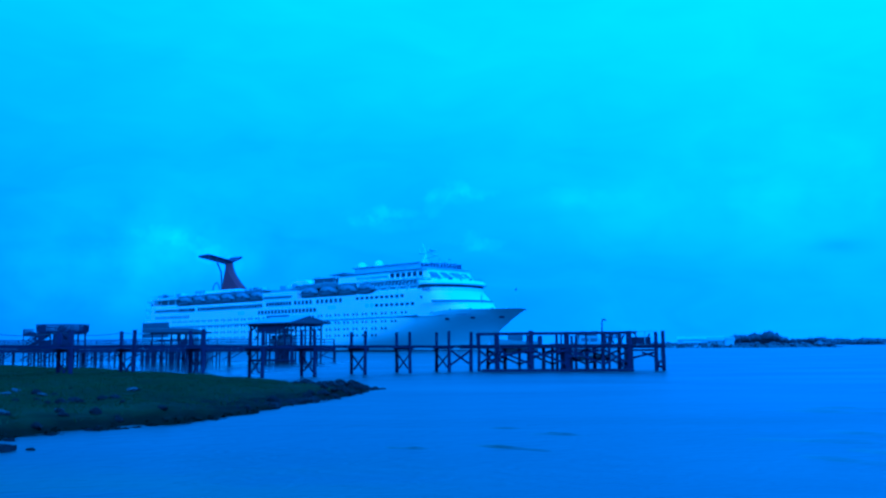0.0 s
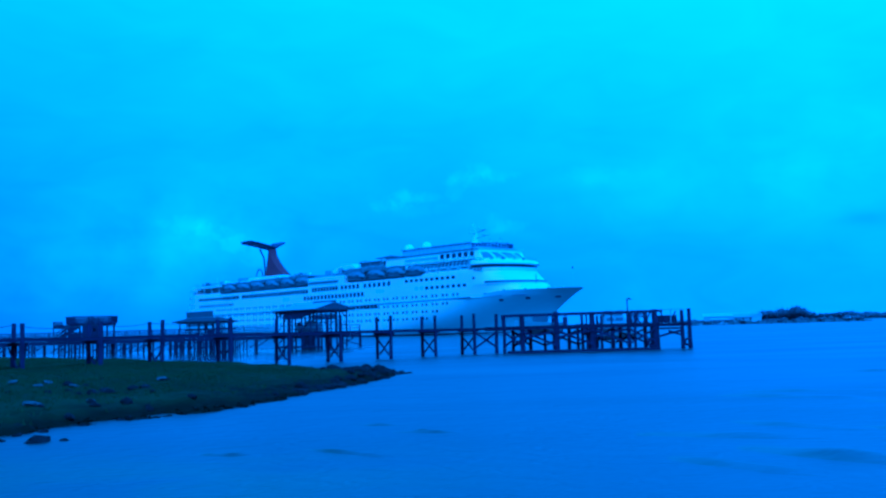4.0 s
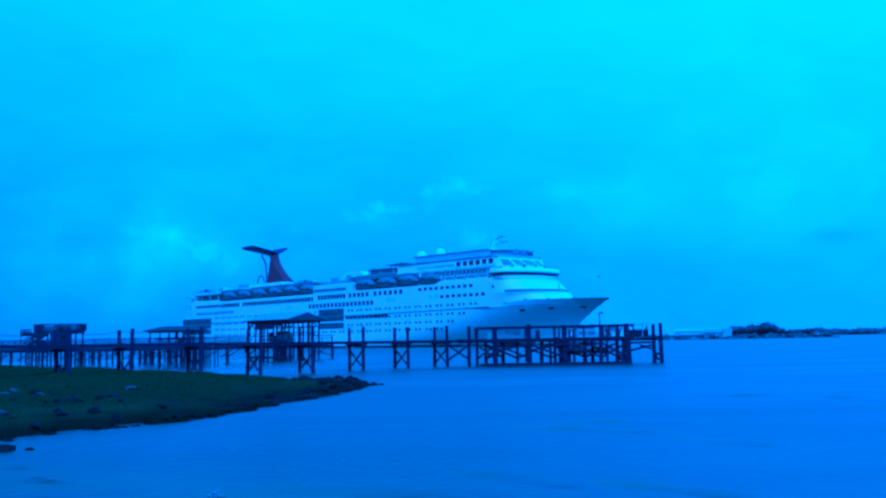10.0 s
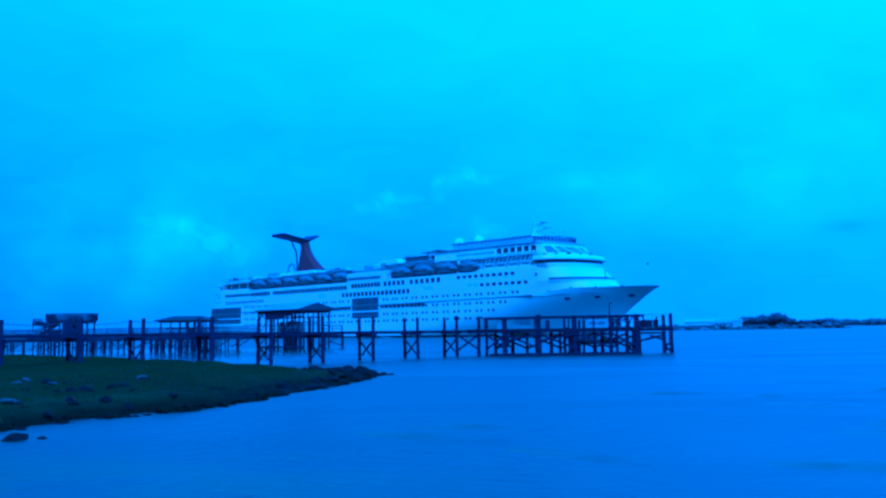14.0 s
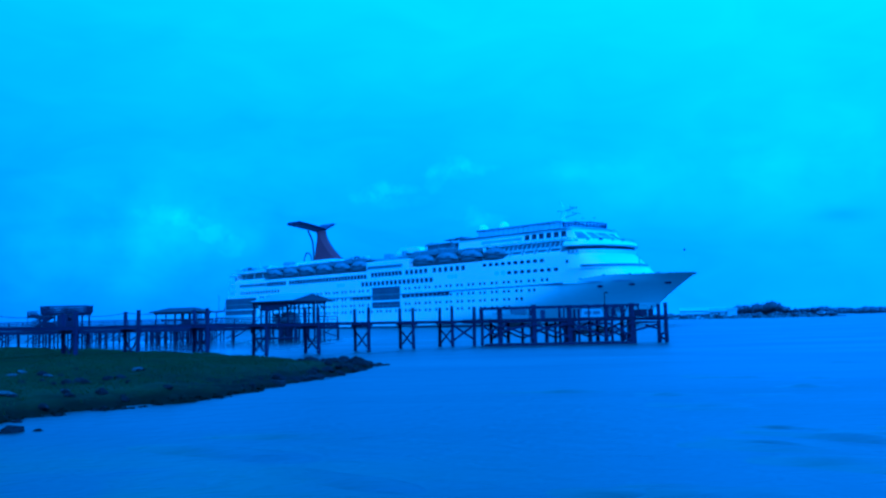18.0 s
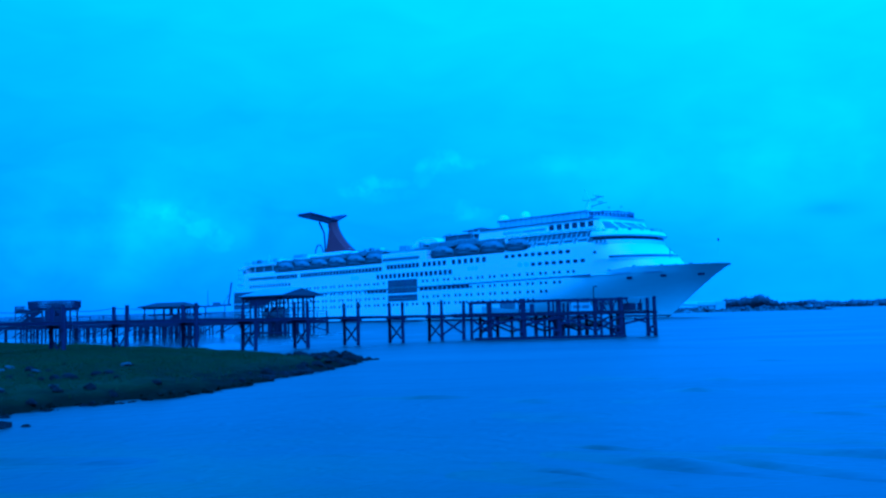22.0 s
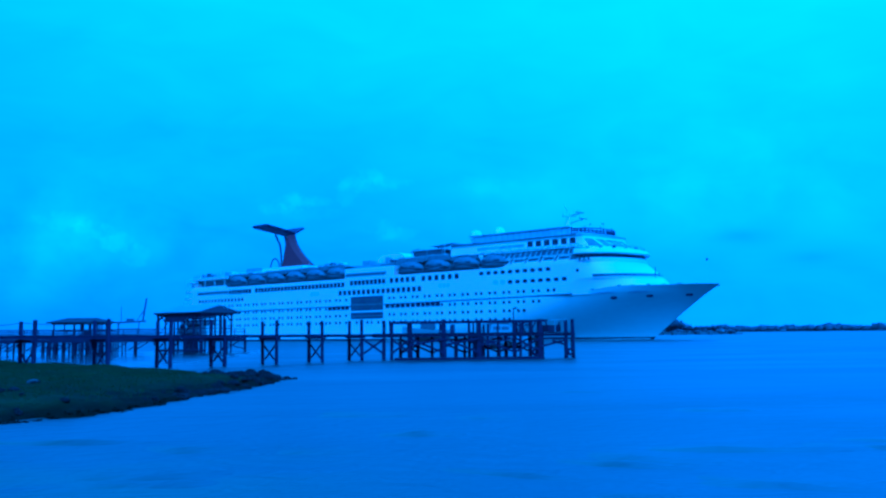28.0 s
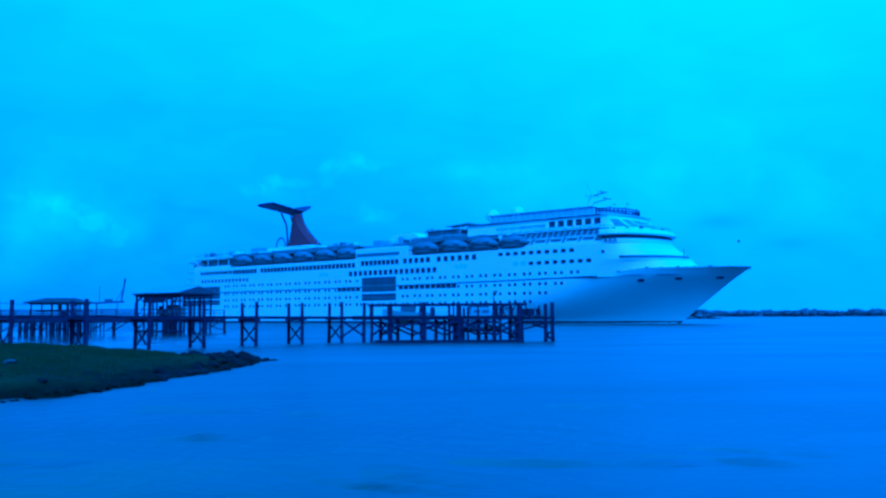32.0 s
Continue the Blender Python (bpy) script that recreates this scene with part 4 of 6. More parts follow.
# top-deck clutter: rails, loungers, masts along the roof edge
top_rnd = random.Random(5)
for x0, x1, z in ((-250, -223, 28.5), (-160, -146, 28.5), (-128, -119, 27.0), (-103, -93, 28.5)):
    bm = fresh()
    n = int((x1 - x0) / 1.5)
    for i in range(n + 1):
        rod(bm, (x0 + (x1 - x0) * i / n, -14.6, z), (x0 + (x1 - x0) * i / n, -14.6, z + 1.1), 0.05, n=5)
    for q in (0.55, 1.1):
        rod(bm, (x0, -14.6, z + q), (x1, -14.6, z + q), 0.05, n=5)
    part("roof_rail", bm, RAIL_GREY, ship)
for i in range(26):
    x = top_rnd.choice((top_rnd.uniform(-248, -210), top_rnd.uniform(-178, -148), top_rnd.uniform(-130, -94)))
    bm = fresh()
    softbox(bm, x, -13.5, 28.4, x + top_rnd.uniform(0.8, 2.6), -11.5, 28.9 + top_rnd.uniform(0.4, 1.6), 0.1)
    part("deck_locker", bm, top_rnd.choice((CREAM, RAIL_GREY, SHADE)), ship)
for x, z in ((-236, 33.0), (-173, 31.6), (-126, 33.5), (-98, 34.0)):
    bm = fresh()
    rod(bm, (x, -9, 28.4), (x, -9, z), 0.12, 0.07, n=6)
    part("light_mast", bm, CREAM, ship)

# mooring openings in the side: closed panels with the inner shade as their colour
for x0, x1, z0, z1 in ((-139.9, -122.4, 11.2, 16.4), (-139.9, -122.4, 8.1, 10.5), (-257.2, -228.8, 10.2, 15.4), (-257.2, -228.8, 7.5, 9.6)):
    bm = fresh()
    softbox(bm, x0, -HALF - 0.07, z0, x1, -HALF + 0.4, z1, 0.04)
    bay = part("service_bay", bm, SHADE, ship, "broad service bay in the side, a panel in shade grey")
    for i in range(int((x1 - x0) / 4.3)):
        bm = fresh()
        box(bm, x0 + 2.1 + i * 4.3, -HALF - 0.12, z0 + 0.1, x0 + 2.25 + i * 4.3, -HALF - 0.06, z1 - 0.1)
        part("bay_rib", bm, BELT, bay)
    for u, hgt, mat in ((0.08, 0.16, BELT), (0.42, 0.28, INNER), (0.62, 0.14, BELT), (0.92, 0.3, BELT)):
        z = z0 + (z1 - z0) * u
        bm = fresh()
        box(bm, x0 + 0.05, -HALF - 0.16, z - hgt / 2, x1 - 0.05, -HALF - 0.125, z + hgt / 2)
        part("bay_rail", bm, mat, bay)

# windows: one mesh a kind, set a little into raised rims


def pane(w, h, cut):
    bm = fresh()
    c = cut
    ring = [(-w + c, -h), (w - c, -h), (w, -h + c), (w, h - c), (w - c, h), (-w + c, h), (-w, h - c), (-w, -h + c)]
    loft(bm, [[(x, 0.06, z) for x, z in ring], [(x, -0.04, z) for x, z in ring]])
    return bm


WIN = mesh_of(pane(0.82, 0.88, 0.12), "window", GLASS)
WIN_SMALL = mesh_of(pane(0.60, 0.66, 0.1), "window", GLASS)
PORT = mesh_of(pane(0.50, 0.50, 0.28), "porthole", GLASS)
OVAL = mesh_of(pane(0.90, 0.58, 0.36), "oval_window", GLASS)
PALE_OVAL = mesh_of(pane(0.90, 0.58, 0.36), "oval_window", FADED)
TALL = mesh_of(pane(1.05, 0.9, 0.1), "window", GLASS)
WIDE = mesh_of(pane(1.05, 0.75, 0.1), "window", GLASS)


def row_of(name, me, x0, x1, count, z, y=-HALF - 0.02):
    for i in range(count):
        x = x0 + (x1 - x0) * i / max(1, count - 1)
        piece(name, me, ship, pose(x, y, z))


row_of("window", WIN_SMALL, -243, -221, 14, 21.3)
row_of("window", WIN, -218.6, -204, 8, 21.2)
row_of("window", WIN, -199.5, -144.5, 26, 21.2)
row_of("window", WIN, -139.5, -122, 9, 21.6)
row_of("window", WIN, -118, -107, 5, 21.6)
row_of("window", WIN, -102, -86.4, 6, 21.6)
row_of("window", WIN_SMALL, -242, -209.4, 14, 17.8)
row_of("window", WIN, -146, -104, 17, 18.05)
row_of("oval_window", OVAL, -75.4, -48.3, 10, 21.9)
row_of("oval_window", OVAL, -63.4, -42.3, 8, 18.6)
row_of("oval_window", PALE_OVAL, -69.4, -66.4, 2, 18.7)
row_of("porthole", PORT, -37.4, -37.4, 1, 20.95, -15.8)
row_of("window", WIDE, -120, -104.6, 7, 12.5)
row_of("window", WIDE, -102.2, -95.2, 4, 12.5)
row_of("window", WIDE, -152, -142, 5, 12.4)
row_of("window", TALL, -57.6, -41.2, 6, 30.5, -12.5)
for z, x0, x1 in ((15.35, -226, -46), (12.15, -226, -50), (9.4, -226, -57), (6.75, -226, -64)):
    x = -119.0 - 5.88 * 18
    while x < x1:
        for dx in (0, 2.25):
            hit = -141 < x + dx < -121.3 and 7.9 < z < 16.5
            hit |= z == 12.15 and (-153.6 < x + dx < -93.8)
            if not hit:
                piece("porthole", PORT, ship, pose(x + dx, -HALF - 0.02, z))
        x += 5.88

# worn lettering along the side, too faint to read
for x0, z, n, h in ((-163.5, 18.3, 3, 0.6), (-94.5, 18.7, 3, 0.55)):
    for i in range(n):
        bm = fresh()
        box(bm, x0 + i * 1.75, -HALF - 0.06, z - h, x0 + i * 1.75 + 1.1, -HALF + 0.02, z + h)
        part("faded_letter_bar", bm, FADED, ship)

letter_rnd = random.Random(3)
x = -79.5
while x < -60.5:  # name along the lounge side, not legible
    wide = letter_rnd.choice((0.2, 0.4, 0.5, 0.6))
    bm = fresh()
    box(bm, x, -12.62, 30.1 - letter_rnd.choice((0.0, 0.0, 0.15)), x + wide, -12.3, 30.65)
    part("letter_bar", bm, LETTER, ship)
    x += wide + letter_rnd.choice((0.2, 0.25, 0.6))

# hawse openings and the mark low on the bow


def on_hull(x, z, out=0.0):
    return Vector((x, -half_at(stem(z) - x, z) - out, z))


for x, z, r in ((-27.4, 12.4, 0.5), (-17.2, 12.7, 0.5), (-7.2, 12.8, 0.5)):
    p = on_hull(x, z)
    n = (on_hull(x + 0.5, z) - on_hull(x - 0.5, z)).cross(on_hull(x, z + 0.5) - on_hull(x, z - 0.5)).normalized()
    if n.y > 0:
        n = -n
    bm = fresh()
    for q in (-0.45, 0.0, 0.45):
        o = on_hull(x + q, z)
        rod(bm, o - n * 0.3, o + n * (0.12 + 0.01 * q), r * 1.15, r, n=12)
    part("hawse_pipe", bm, BELT, ship, "dark anchor opening in the bow")
bm = fresh()
mark = ((-26.3, 5.15), (-23.4, 5.15), (-23.4, 5.75), (-26.3, 5.75))
loft(bm, [[on_hull(x, z, out) for x, z in mark] for out in (-0.2, 0.12)])
part("thruster_mark", bm, WHITE, ship, "small white mark low on the bow")

# knuckle line and the fittings along the bow's rail
for x0, x1 in ((-35.0, -26.0), (-22.5, -16.5)):
    bm = fresh()
    rows = []
    for i in range(9):
        x = x0 + (x1 - x0) * i / 8
        thin = 0.09 * math.sin(math.pi * (0.08 + 0.84 * i / 8)) + 0.02
        rows.append([on_hull(x, 13.95 - thin, -0.1), on_hull(x, 13.95 - thin, 0.1), on_hull(x, 13.95 + thin, 0.1), on_hull(x, 13.95 + thin, -0.1)])
    loft(bm, rows)
    part("knuckle_line", bm, LETTER, ship, "thin dark line along the bow's knuckle")
for i in range(15):
    x = -33.0 + i * 2.1
    p = on_hull(x, sheer(x))
    bm = fresh()
    softbox(bm, p.x - (0.5 if i % 3 else 0.9), p.y - 0.05, p.z - 0.12, p.x + 0.5, p.y + 0.3, p.z + (0.14 if i % 2 else 0.32), 0.04)
    part("fairlead", bm, WHITE if i % 4 else RAIL_GREY, ship)
bm = fresh()
rod(bm, (-19.2, -1.5, 15.4), (-19.2, -1.5, 21.6), 0.28, 0.16, n=7)
beam(bm, (-19.2, -1.5, 18.9), (-17.4, -2.4, 19.5), 0.25, 0.25)
part("foremast", bm, RAIL_GREY, ship, "short grey derrick post on the fore deck")
for i in range(5):
    bm = fresh()
    a = radians(-70 + i * 19)
    x, y = -38 + 10.4 * math.cos(a), 15.4 * math.sin(a)
    softbox(bm, x - 0.3, y - 0.7, 27.45, x + 0.3, y + 0.7, 27.95 + 0.2 * (i % 3), 0.08)
    part("roof_locker", bm, (SHADE, RAIL_GREY)[i % 2], ship)
for x in (-36.8, -35.2, -33.6):
    bm = fresh()
    beam(bm, (x, -15.7, 23.5), (x + 0.7, -16.3, 25.8), 0.22, 0.22)
    beam(bm, (x + 0.9, -15.7, 23.5), (x + 0.2, -16.3, 25.8), 0.18, 0.18)
    part("wing_strut", bm, SHADE, ship)

# low bow wave along the forward waterline
for s in (-1, 1):
    bm = fresh()
    inner, crest, outer = [], [], []
    for i in range(24):
        d = 0.3 + i * 1.6
        st = stem(0.1)
        x = st - d
        y = half_at(d, 0.1)
        w = 0.5 + 0.05 * i
        z = 0.42 * math.exp(-i / 9) + 0.06 * math.sin(i * 1.3)
        inner.append((x, s * (y - 0.1), 0.02))
        crest.append((x - 0.3, s * (y + w * 0.5), 0.1 + max(0.0, z)))
        outer.append((x - 0.6, s * (y + w), -0.05))
    loft(bm, [inner, crest, outer], closed=False)
    part("bow_wave", bm, FOAM, ship, "thin pale bow wave")

SHIP_ROWS = [(0.0, 27.06, 341.88, -44.220), (4.0, 37.79, 329.89, -44.764), (8.0, 48.48, 317.87, -45.298), (12.0, 59.13, 305.83, -45.822), (16.0, 69.74, 293.76, -46.337),
             (20.0, 80.32, 281.67, -46.842), (24.0, 90.86, 269.55, -47.337), (28.0, 101.36, 257.42, -47.822), (32.0, 111.82, 245.25, -48.297)]

# ---- the near pier ----
PIER_DIR = Vector((0.675, 0.738, 0))
PIER_SIDE = Vector((0.738, -0.675, 0))
PIER_AT = Vector((-19.66, 56.81, 0))
STEP = 4.72
DECK_Z = 2.14
pier = thing("pier", "long narrow weathered timber pier on braced piles", "pier", kind="structure")


def along(k):
    return PIER_AT + PIER_DIR * (STEP * k)


def deck_z(k):
    """Height of the walking deck: it falls a little towards the head."""
    return DECK_Z + 0.016 * (6.5 - k)


BENTS = [-4.6, -3.2, -1.75, -0.82, 0.0, 1.03, 2.01, 2.98, 4.0, 5.02, 5.99]
rnd = random.Random(11)
for k in BENTS:
    c = along(k)
    for s in (-1, 1):
        a = c + PIER_SIDE * (0.74 * s)
        lean = Vector((rnd.uniform(-0.05, 0.05), rnd.uniform(-0.05, 0.05), 0))
        top = (3.2 if k > 0.5 else 3.1) + 0.015 * k + rnd.uniform(-0.07, 0.1)
        bm = fresh()
        rod(bm, a + Vector((0, 0, -1.2)), a + lean + Vector((0, 0, top)), 0.145 + rnd.uniform(-0.02, 0.02), 0.122, n=9)
        part("pile", bm, WOOD, pier)
    for o in (-0.2, 0.2):
        bm = fresh()
        beam(bm, c - PIER_SIDE * 0.95 + PIER_DIR * o + Vector((0, 0, 1.93)), c + PIER_SIDE * 0.95 + PIER_DIR * o + Vector((0, 0, 1.93)), 0.08, 0.17)
        part("cap_beam", bm, WOOD, pier)
    for s in (-1, 1):
        bm = fresh()
        off = PIER_DIR * (0.2 * s)
        beam(bm, c - PIER_SIDE * 0.74 * s + off + Vector((0, 0, 0.35)), c + PIER_SIDE * 0.74 * s + off + Vector((0, 0, 1.72)), 0.06, 0.12)
        part("cross_brace", bm, WOOD, pier)
ends = [along(-9.0), along(6.7)]
for s in (-0.78, 0, 0.78):
    bm = fresh()
    beam(bm, ends[0] + PIER_SIDE * s + Vector((0, 0, deck_z(-9.0) - 0.11)), ends[1] + PIER_SIDE * s + Vector((0, 0, deck_z(6.7) - 0.11)), 0.07, 0.16)
    part("stringer", bm, WOOD, pier)
bm = fresh()
box(bm, -0.07, -0.86, -0.02, 0.07, 0.86, 0.02)
PLANK_MESH = mesh_of(bm, "plank", PLANK)
n_planks = 296
for i in range(n_planks):
    k = -6.2 + (6.7 + 6.2) * i / n_planks
    piece("plank", PLANK_MESH, pier, Matrix.Translation(along(k) + Vector((0, 0, deck_z(k) + rnd.uniform(-0.006, 0.006)))) @ pose(0, 0, 0, 0, 0, 47.55 + rnd.uniform(-0.6, 0.6)) @ Matrix.Diagonal((1.44, 1, 1, 1)))

# ---- T-shaped head of the pier ----
head = thing("pier_head", "broad timber pier head on many piles with a heavy top rail", "pier", kind="structure")
FRONT_Y, BACK_Y = 77.6, 81.3


def pile_at(x, y, top, r, parent=head, name="pile"):
    bm = fresh()
    lean = rnd.uniform(-0.06, 0.06)
    rod(bm, (x, y, -1.2), (x + lean, y, top), r * 1.08, r * 0.9, n=9)
    part(name, bm, WOOD, parent)


for x, top, r in ((1.75, 3.28, 0.15), (2.41, 3.15, 0.13), (3.96, 3.2, 0.21), (6.77, 3.35, 0.23), (9.73, 3.25, 0.24), (12.73, 3.2, 0.17), (14.88, 3.3, 0.26), (17.13, 3.2, 0.17), (17.74, 3.3, 0.17)):
    pile_at(x, FRONT_Y, top, r)
for x, top, r in ((3.31, 1.9, 0.15), (4.79, 1.9, 0.16), (6.06, 1.9, 0.13), (8.1, 1.9, 0.13), (8.92, 1.9, 0.13), (9.35, 3.2, 0.13), (9.95, 1.9, 0.12), (11.86, 1.9, 0.14), (12.6, 1.9, 0.17), (14.8, 3.1, 0.14),
                  (15.25, 1.9, 0.12), (15.59, 3.25, 0.2), (17.95, 2.2, 0.15)):
    pile_at(x, BACK_Y, top, r)
for x in (7.85, 9.35, 10.05, 11.55, 14.1, 15.1, 15.25):
    pile_at(x, FRONT_Y + 0.5, 1.9, 0.12)
# deck boards over joists
for y in (FRONT_Y - 0.15, FRONT_Y + 1.8, BACK_Y + 0.1):
    bm = fresh()
    beam(bm, (0.9, y, 1.98), (17.9, y, 1.98), 0.10, 0.22)
    part("joist", bm, WOOD, head)
bm = fresh()
box(bm, -0.085, -2.2, -0.03, 0.085, 2.2, 0.03)
HEAD_PLANK = mesh_of(bm, "plank", PLANK)
for i in range(92):
    x = 0.9 + i * 0.182
    piece("plank", HEAD_PLANK, head, pose(x, (FRONT_Y + BACK_Y) / 2, DECK_Z + 0.01 + rnd.uniform(-0.008, 0.008), 0, 0, rnd.uniform(-0.3, 0.3)))
# fascia and heavy rail
bm = fresh()
beam(bm, (0.8, FRONT_Y - 0.24, 2.07), (15.2, FRONT_Y - 0.24, 2.07), 0.06, 0.28)
part("fascia_board", bm, WOOD, head)
for y, x1 in ((FRONT_Y - 0.2, 15.5), (BACK_Y + 0.2, 14.0)):
    bm = fresh()
    beam(bm, (2.3, y, 3.10), (x1, y, 3.16), 0.16, 0.20)
    part("top_rail", bm, WOOD, head)
for x in (2.41, 3.96, 6.77, 9.35, 9.73, 11.9, 13.5, 14.1):
    bm = fresh()
    beam(bm, (x, BACK_Y + 0.2, 2.1), (x, BACK_Y + 0.2, 3.1), 0.13, 0.13)
    part("rail_post", bm, WOOD, head)
bm = fresh()
beam(bm, (15.4, FRONT_Y - 0.1, 3.22), (17.2, FRONT_Y - 0.1, 3.26), 0.05, 0.05)
part("thin_rail", bm, RAIL_GREY, head, "grey thin rail")
bm = fresh()
beam(bm, (16.2, FRONT_Y - 0.1, 2.1), (16.2, FRONT_Y - 0.1, 3.24), 0.06, 0.06)
part("rail_post", bm, RAIL_GREY, head)
for x0, x1, y in ((13.3, 13.75, 1.1), (13.9, 13.5, 1.2), (14.3, 14.75, 1.1), (15.9, 15.5, 0.6), (16.3, 16.75, 0.6)):
    bm = fresh()
    beam(bm, (x0, FRONT_Y + y, 2.16), (x1, FRONT_Y + y, 3.08), 0.1, 0.12)
    part("slanted_upright", bm, WOOD, head)
# diagonal braces under the deck
XS = (0.06, 1.75, 2.41, 3.96, 6.77, 9.73, 12.73, 14.88, 17.13)
for a, b in zip(XS, XS[1:]):
    if b - a < 1:
        continue
    for y, flip in ((FRONT_Y - 0.3, False), (FRONT_Y - 0.36, True)):
        za, zb = (0.55, 1.75) if flip else (1.75, 0.55)
        if b - a > 2.5 and flip:
            za = 1.2
        if a > 14 and flip:
            continue
        if a > 14:
            za, zb = 1.0, 1.55
        bm = fresh()
        beam(bm, (a, y, za), (b, y, zb), 0.06, 0.17)
        part("cross_brace", bm, WOOD, head)
bm = fresh()
beam(bm, (15.9, FRONT_Y - 0.3, 1.5), (17.1, FRONT_Y - 0.3, 1.1), 0.06, 0.17)
part("cross_brace", bm, WOOD, head)
for a, b in ((3.31, 6.06), (6.06, 8.92), (8.92, 11.86), (11.86, 14.8), (3.3, 4.79)):
    for za, zb in ((0.5, 1.75), (1.75, 0.5)):
        bm = fresh()
        beam(bm, (a, BACK_Y - 0.25, za), (b, BACK_Y - 0.25 - 0.07 * (za > 1), zb), 0.06, 0.16)
        part("cross_brace", bm, WOOD, head)
# low landing at the outer end
bm = fresh()
softbox(bm, 14.9, FRONT_Y - 0.2, 1.62, 16.9, FRONT_Y + 1.6, 1.78, 0.03)
part("low_landing", bm, PLANK, head)
# low planked body for the dark strip along the front at the waterline
stage = thing("floating_stage", "low dark planked strip at the waterline under the pier head", "floating dock")
bm = fresh()
softbox(bm, 2.6, FRONT_Y - 1.5, -0.15, 15.0, FRONT_Y - 0.5, 0.16, 0.05)
part("float_body", bm, WOOD, stage)
for i in range(43):
    bm = fresh()
    x = 2.66 + i * 0.285
    box(bm, x, FRONT_Y - 1.52, 0.16, x + 0.26, FRONT_Y - 0.48, 0.20)
    part("plank", bm, PLANK, stage)
# lamp post
lamp = thing("lamp_post", "thin dark lamp post with a small shade on the pier head", "lamp post")
bm = fresh()
rod(bm, (12.73, FRONT_Y + 0.3, 2.1), (12.73, FRONT_Y + 0.3, 4.22), 0.06, 0.05)
part("pole", bm, LAMP_METAL, lamp)
bm = fresh()
rod(bm, (12.73, FRONT_Y + 0.3, 4.2), (12.98, FRONT_Y + 0.3, 4.28), 0.04, n=6)
part("arm", bm, LAMP_METAL, lamp)
bm = fresh()
rod(bm, (12.9, FRONT_Y + 0.3, 4.16), (12.9, FRONT_Y + 0.3, 4.32), 0.24, 0.07, n=12)
part("shade", bm, LAMP_METAL, lamp)
# box seat and locker on the deck
locker = thing("dock_locker", "dark box locker with a lid on the pier head", "locker")
bm = fresh()
softbox(bm, 15.3, FRONT_Y + 0.9, 2.2, 16.9, FRONT_Y + 1.7, 2.72, 0.03)
part("body", bm, PLANK, locker)
bm = fresh()
softbox(bm, 15.26, FRONT_Y + 0.86, 2.72, 16.94, FRONT_Y + 1.74, 2.79, 0.02)
part("lid", bm, PLANK, locker)
bench = thing("bench", "slatted wooden bench on the pier head", "bench")
for i in range(4):
    bm = fresh()
    beam(bm, (13.2, FRONT_Y + 1.6 + 0.13 * i, 2.62), (14.7, FRONT_Y + 1.6 + 0.13 * i, 2.62), 0.11, 0.04)
    part("seat_slat", bm, PLANK, bench)
for i in range(3):
    bm = fresh()
    beam(bm, (13.2, FRONT_Y + 2.12, 2.76 + 0.14 * i), (14.7, FRONT_Y + 2.12, 2.76 + 0.14 * i), 0.04, 0.1)
    part("back_slat", bm, PLANK, bench)
for x in (13.3, 14.6):
    for y in (1.62, 2.1):
        bm = fresh()
        beam(bm, (x, FRONT_Y + y, 2.19), (x, FRONT_Y + y, 2.62 if y < 2 else 3.1), 0.07, 0.07)
        part("leg", bm, WOOD, bench)
# old tyres hung as fenders
def tyre(x, y, z, r):
    t = thing("fender_tyre", "old black tyre hung from a pile as a fender", "tyre", "fender tyres")
    bm = fresh()
    rings = []
    for i in range(16):
        a = 2 * math.pi * i / 16
        rings.append([(x + (r + 0.1 * math.cos(b)) * math.cos(a), y + 0.11 * math.sin(b), z + (r + 0.1 * math.cos(b)) * math.sin(a)) for b in [2 * math.pi * k / 8 for k in range(8)]])
    loft(bm, rings + rings[:1], caps=False)
    part("casing", bm, WOOD, t, smooth=True)
    bm = fresh()
    rod(bm, (x, y, z + r), (x, y + 0.1, 1.8), 0.02, n=5)
    part("hanging_rope", bm, ROPE, t)


tyre(14.5, FRONT_Y - 0.35, 0.55, 0.27)
tyre(17.45, FRONT_Y - 0.35, 0.55, 0.24)
# ropes slung between the near pier's piles
for k0, k1, sag in ((-3.2, -1.75, 0.35), (-1.75, -0.82, 0.22), (-0.82, 0.0, 0.18), (0.0, 1.03, 0.1)):
    a, b = along(k0) - PIER_SIDE * 0.74, along(k1) - PIER_SIDE * 0.74
    bm = fresh()
    pts = [a.lerp(b, i / 10) + Vector((0, 0, 3.02 - sag * (1 - (i / 5 - 1) ** 2))) for i in range(11)]
    for p, q in zip(pts, pts[1:]):
        rod(bm, p, q, 0.018, n=5)
    part("slung_rope", bm, ROPE, pier)

# ---- the dock behind: walkway with rail, lookout, pavilion, boathouse ----
DOCK_Y = 130.0
DOCK_Z = 1.98
dock = thing("far_walkway", "long railed timber walkway on thin piles", "dock", kind="structure")


def timber(parent, name, a, b, wide, high, mat=None):
    bm = fresh()
    beam(bm, a, b, wide, high)
    return part(name, bm, mat or FAR_WOOD, parent)


def post(parent, x, y, z0, z1, r=0.11, name="pile", mat=None):
    bm = fresh()
    rod(bm, (x, y, z0), (x + rnd.uniform(-0.05, 0.05), y, z1), r, r * 0.92, n=7)
    return part(name, bm, mat or FAR_WOOD, parent)


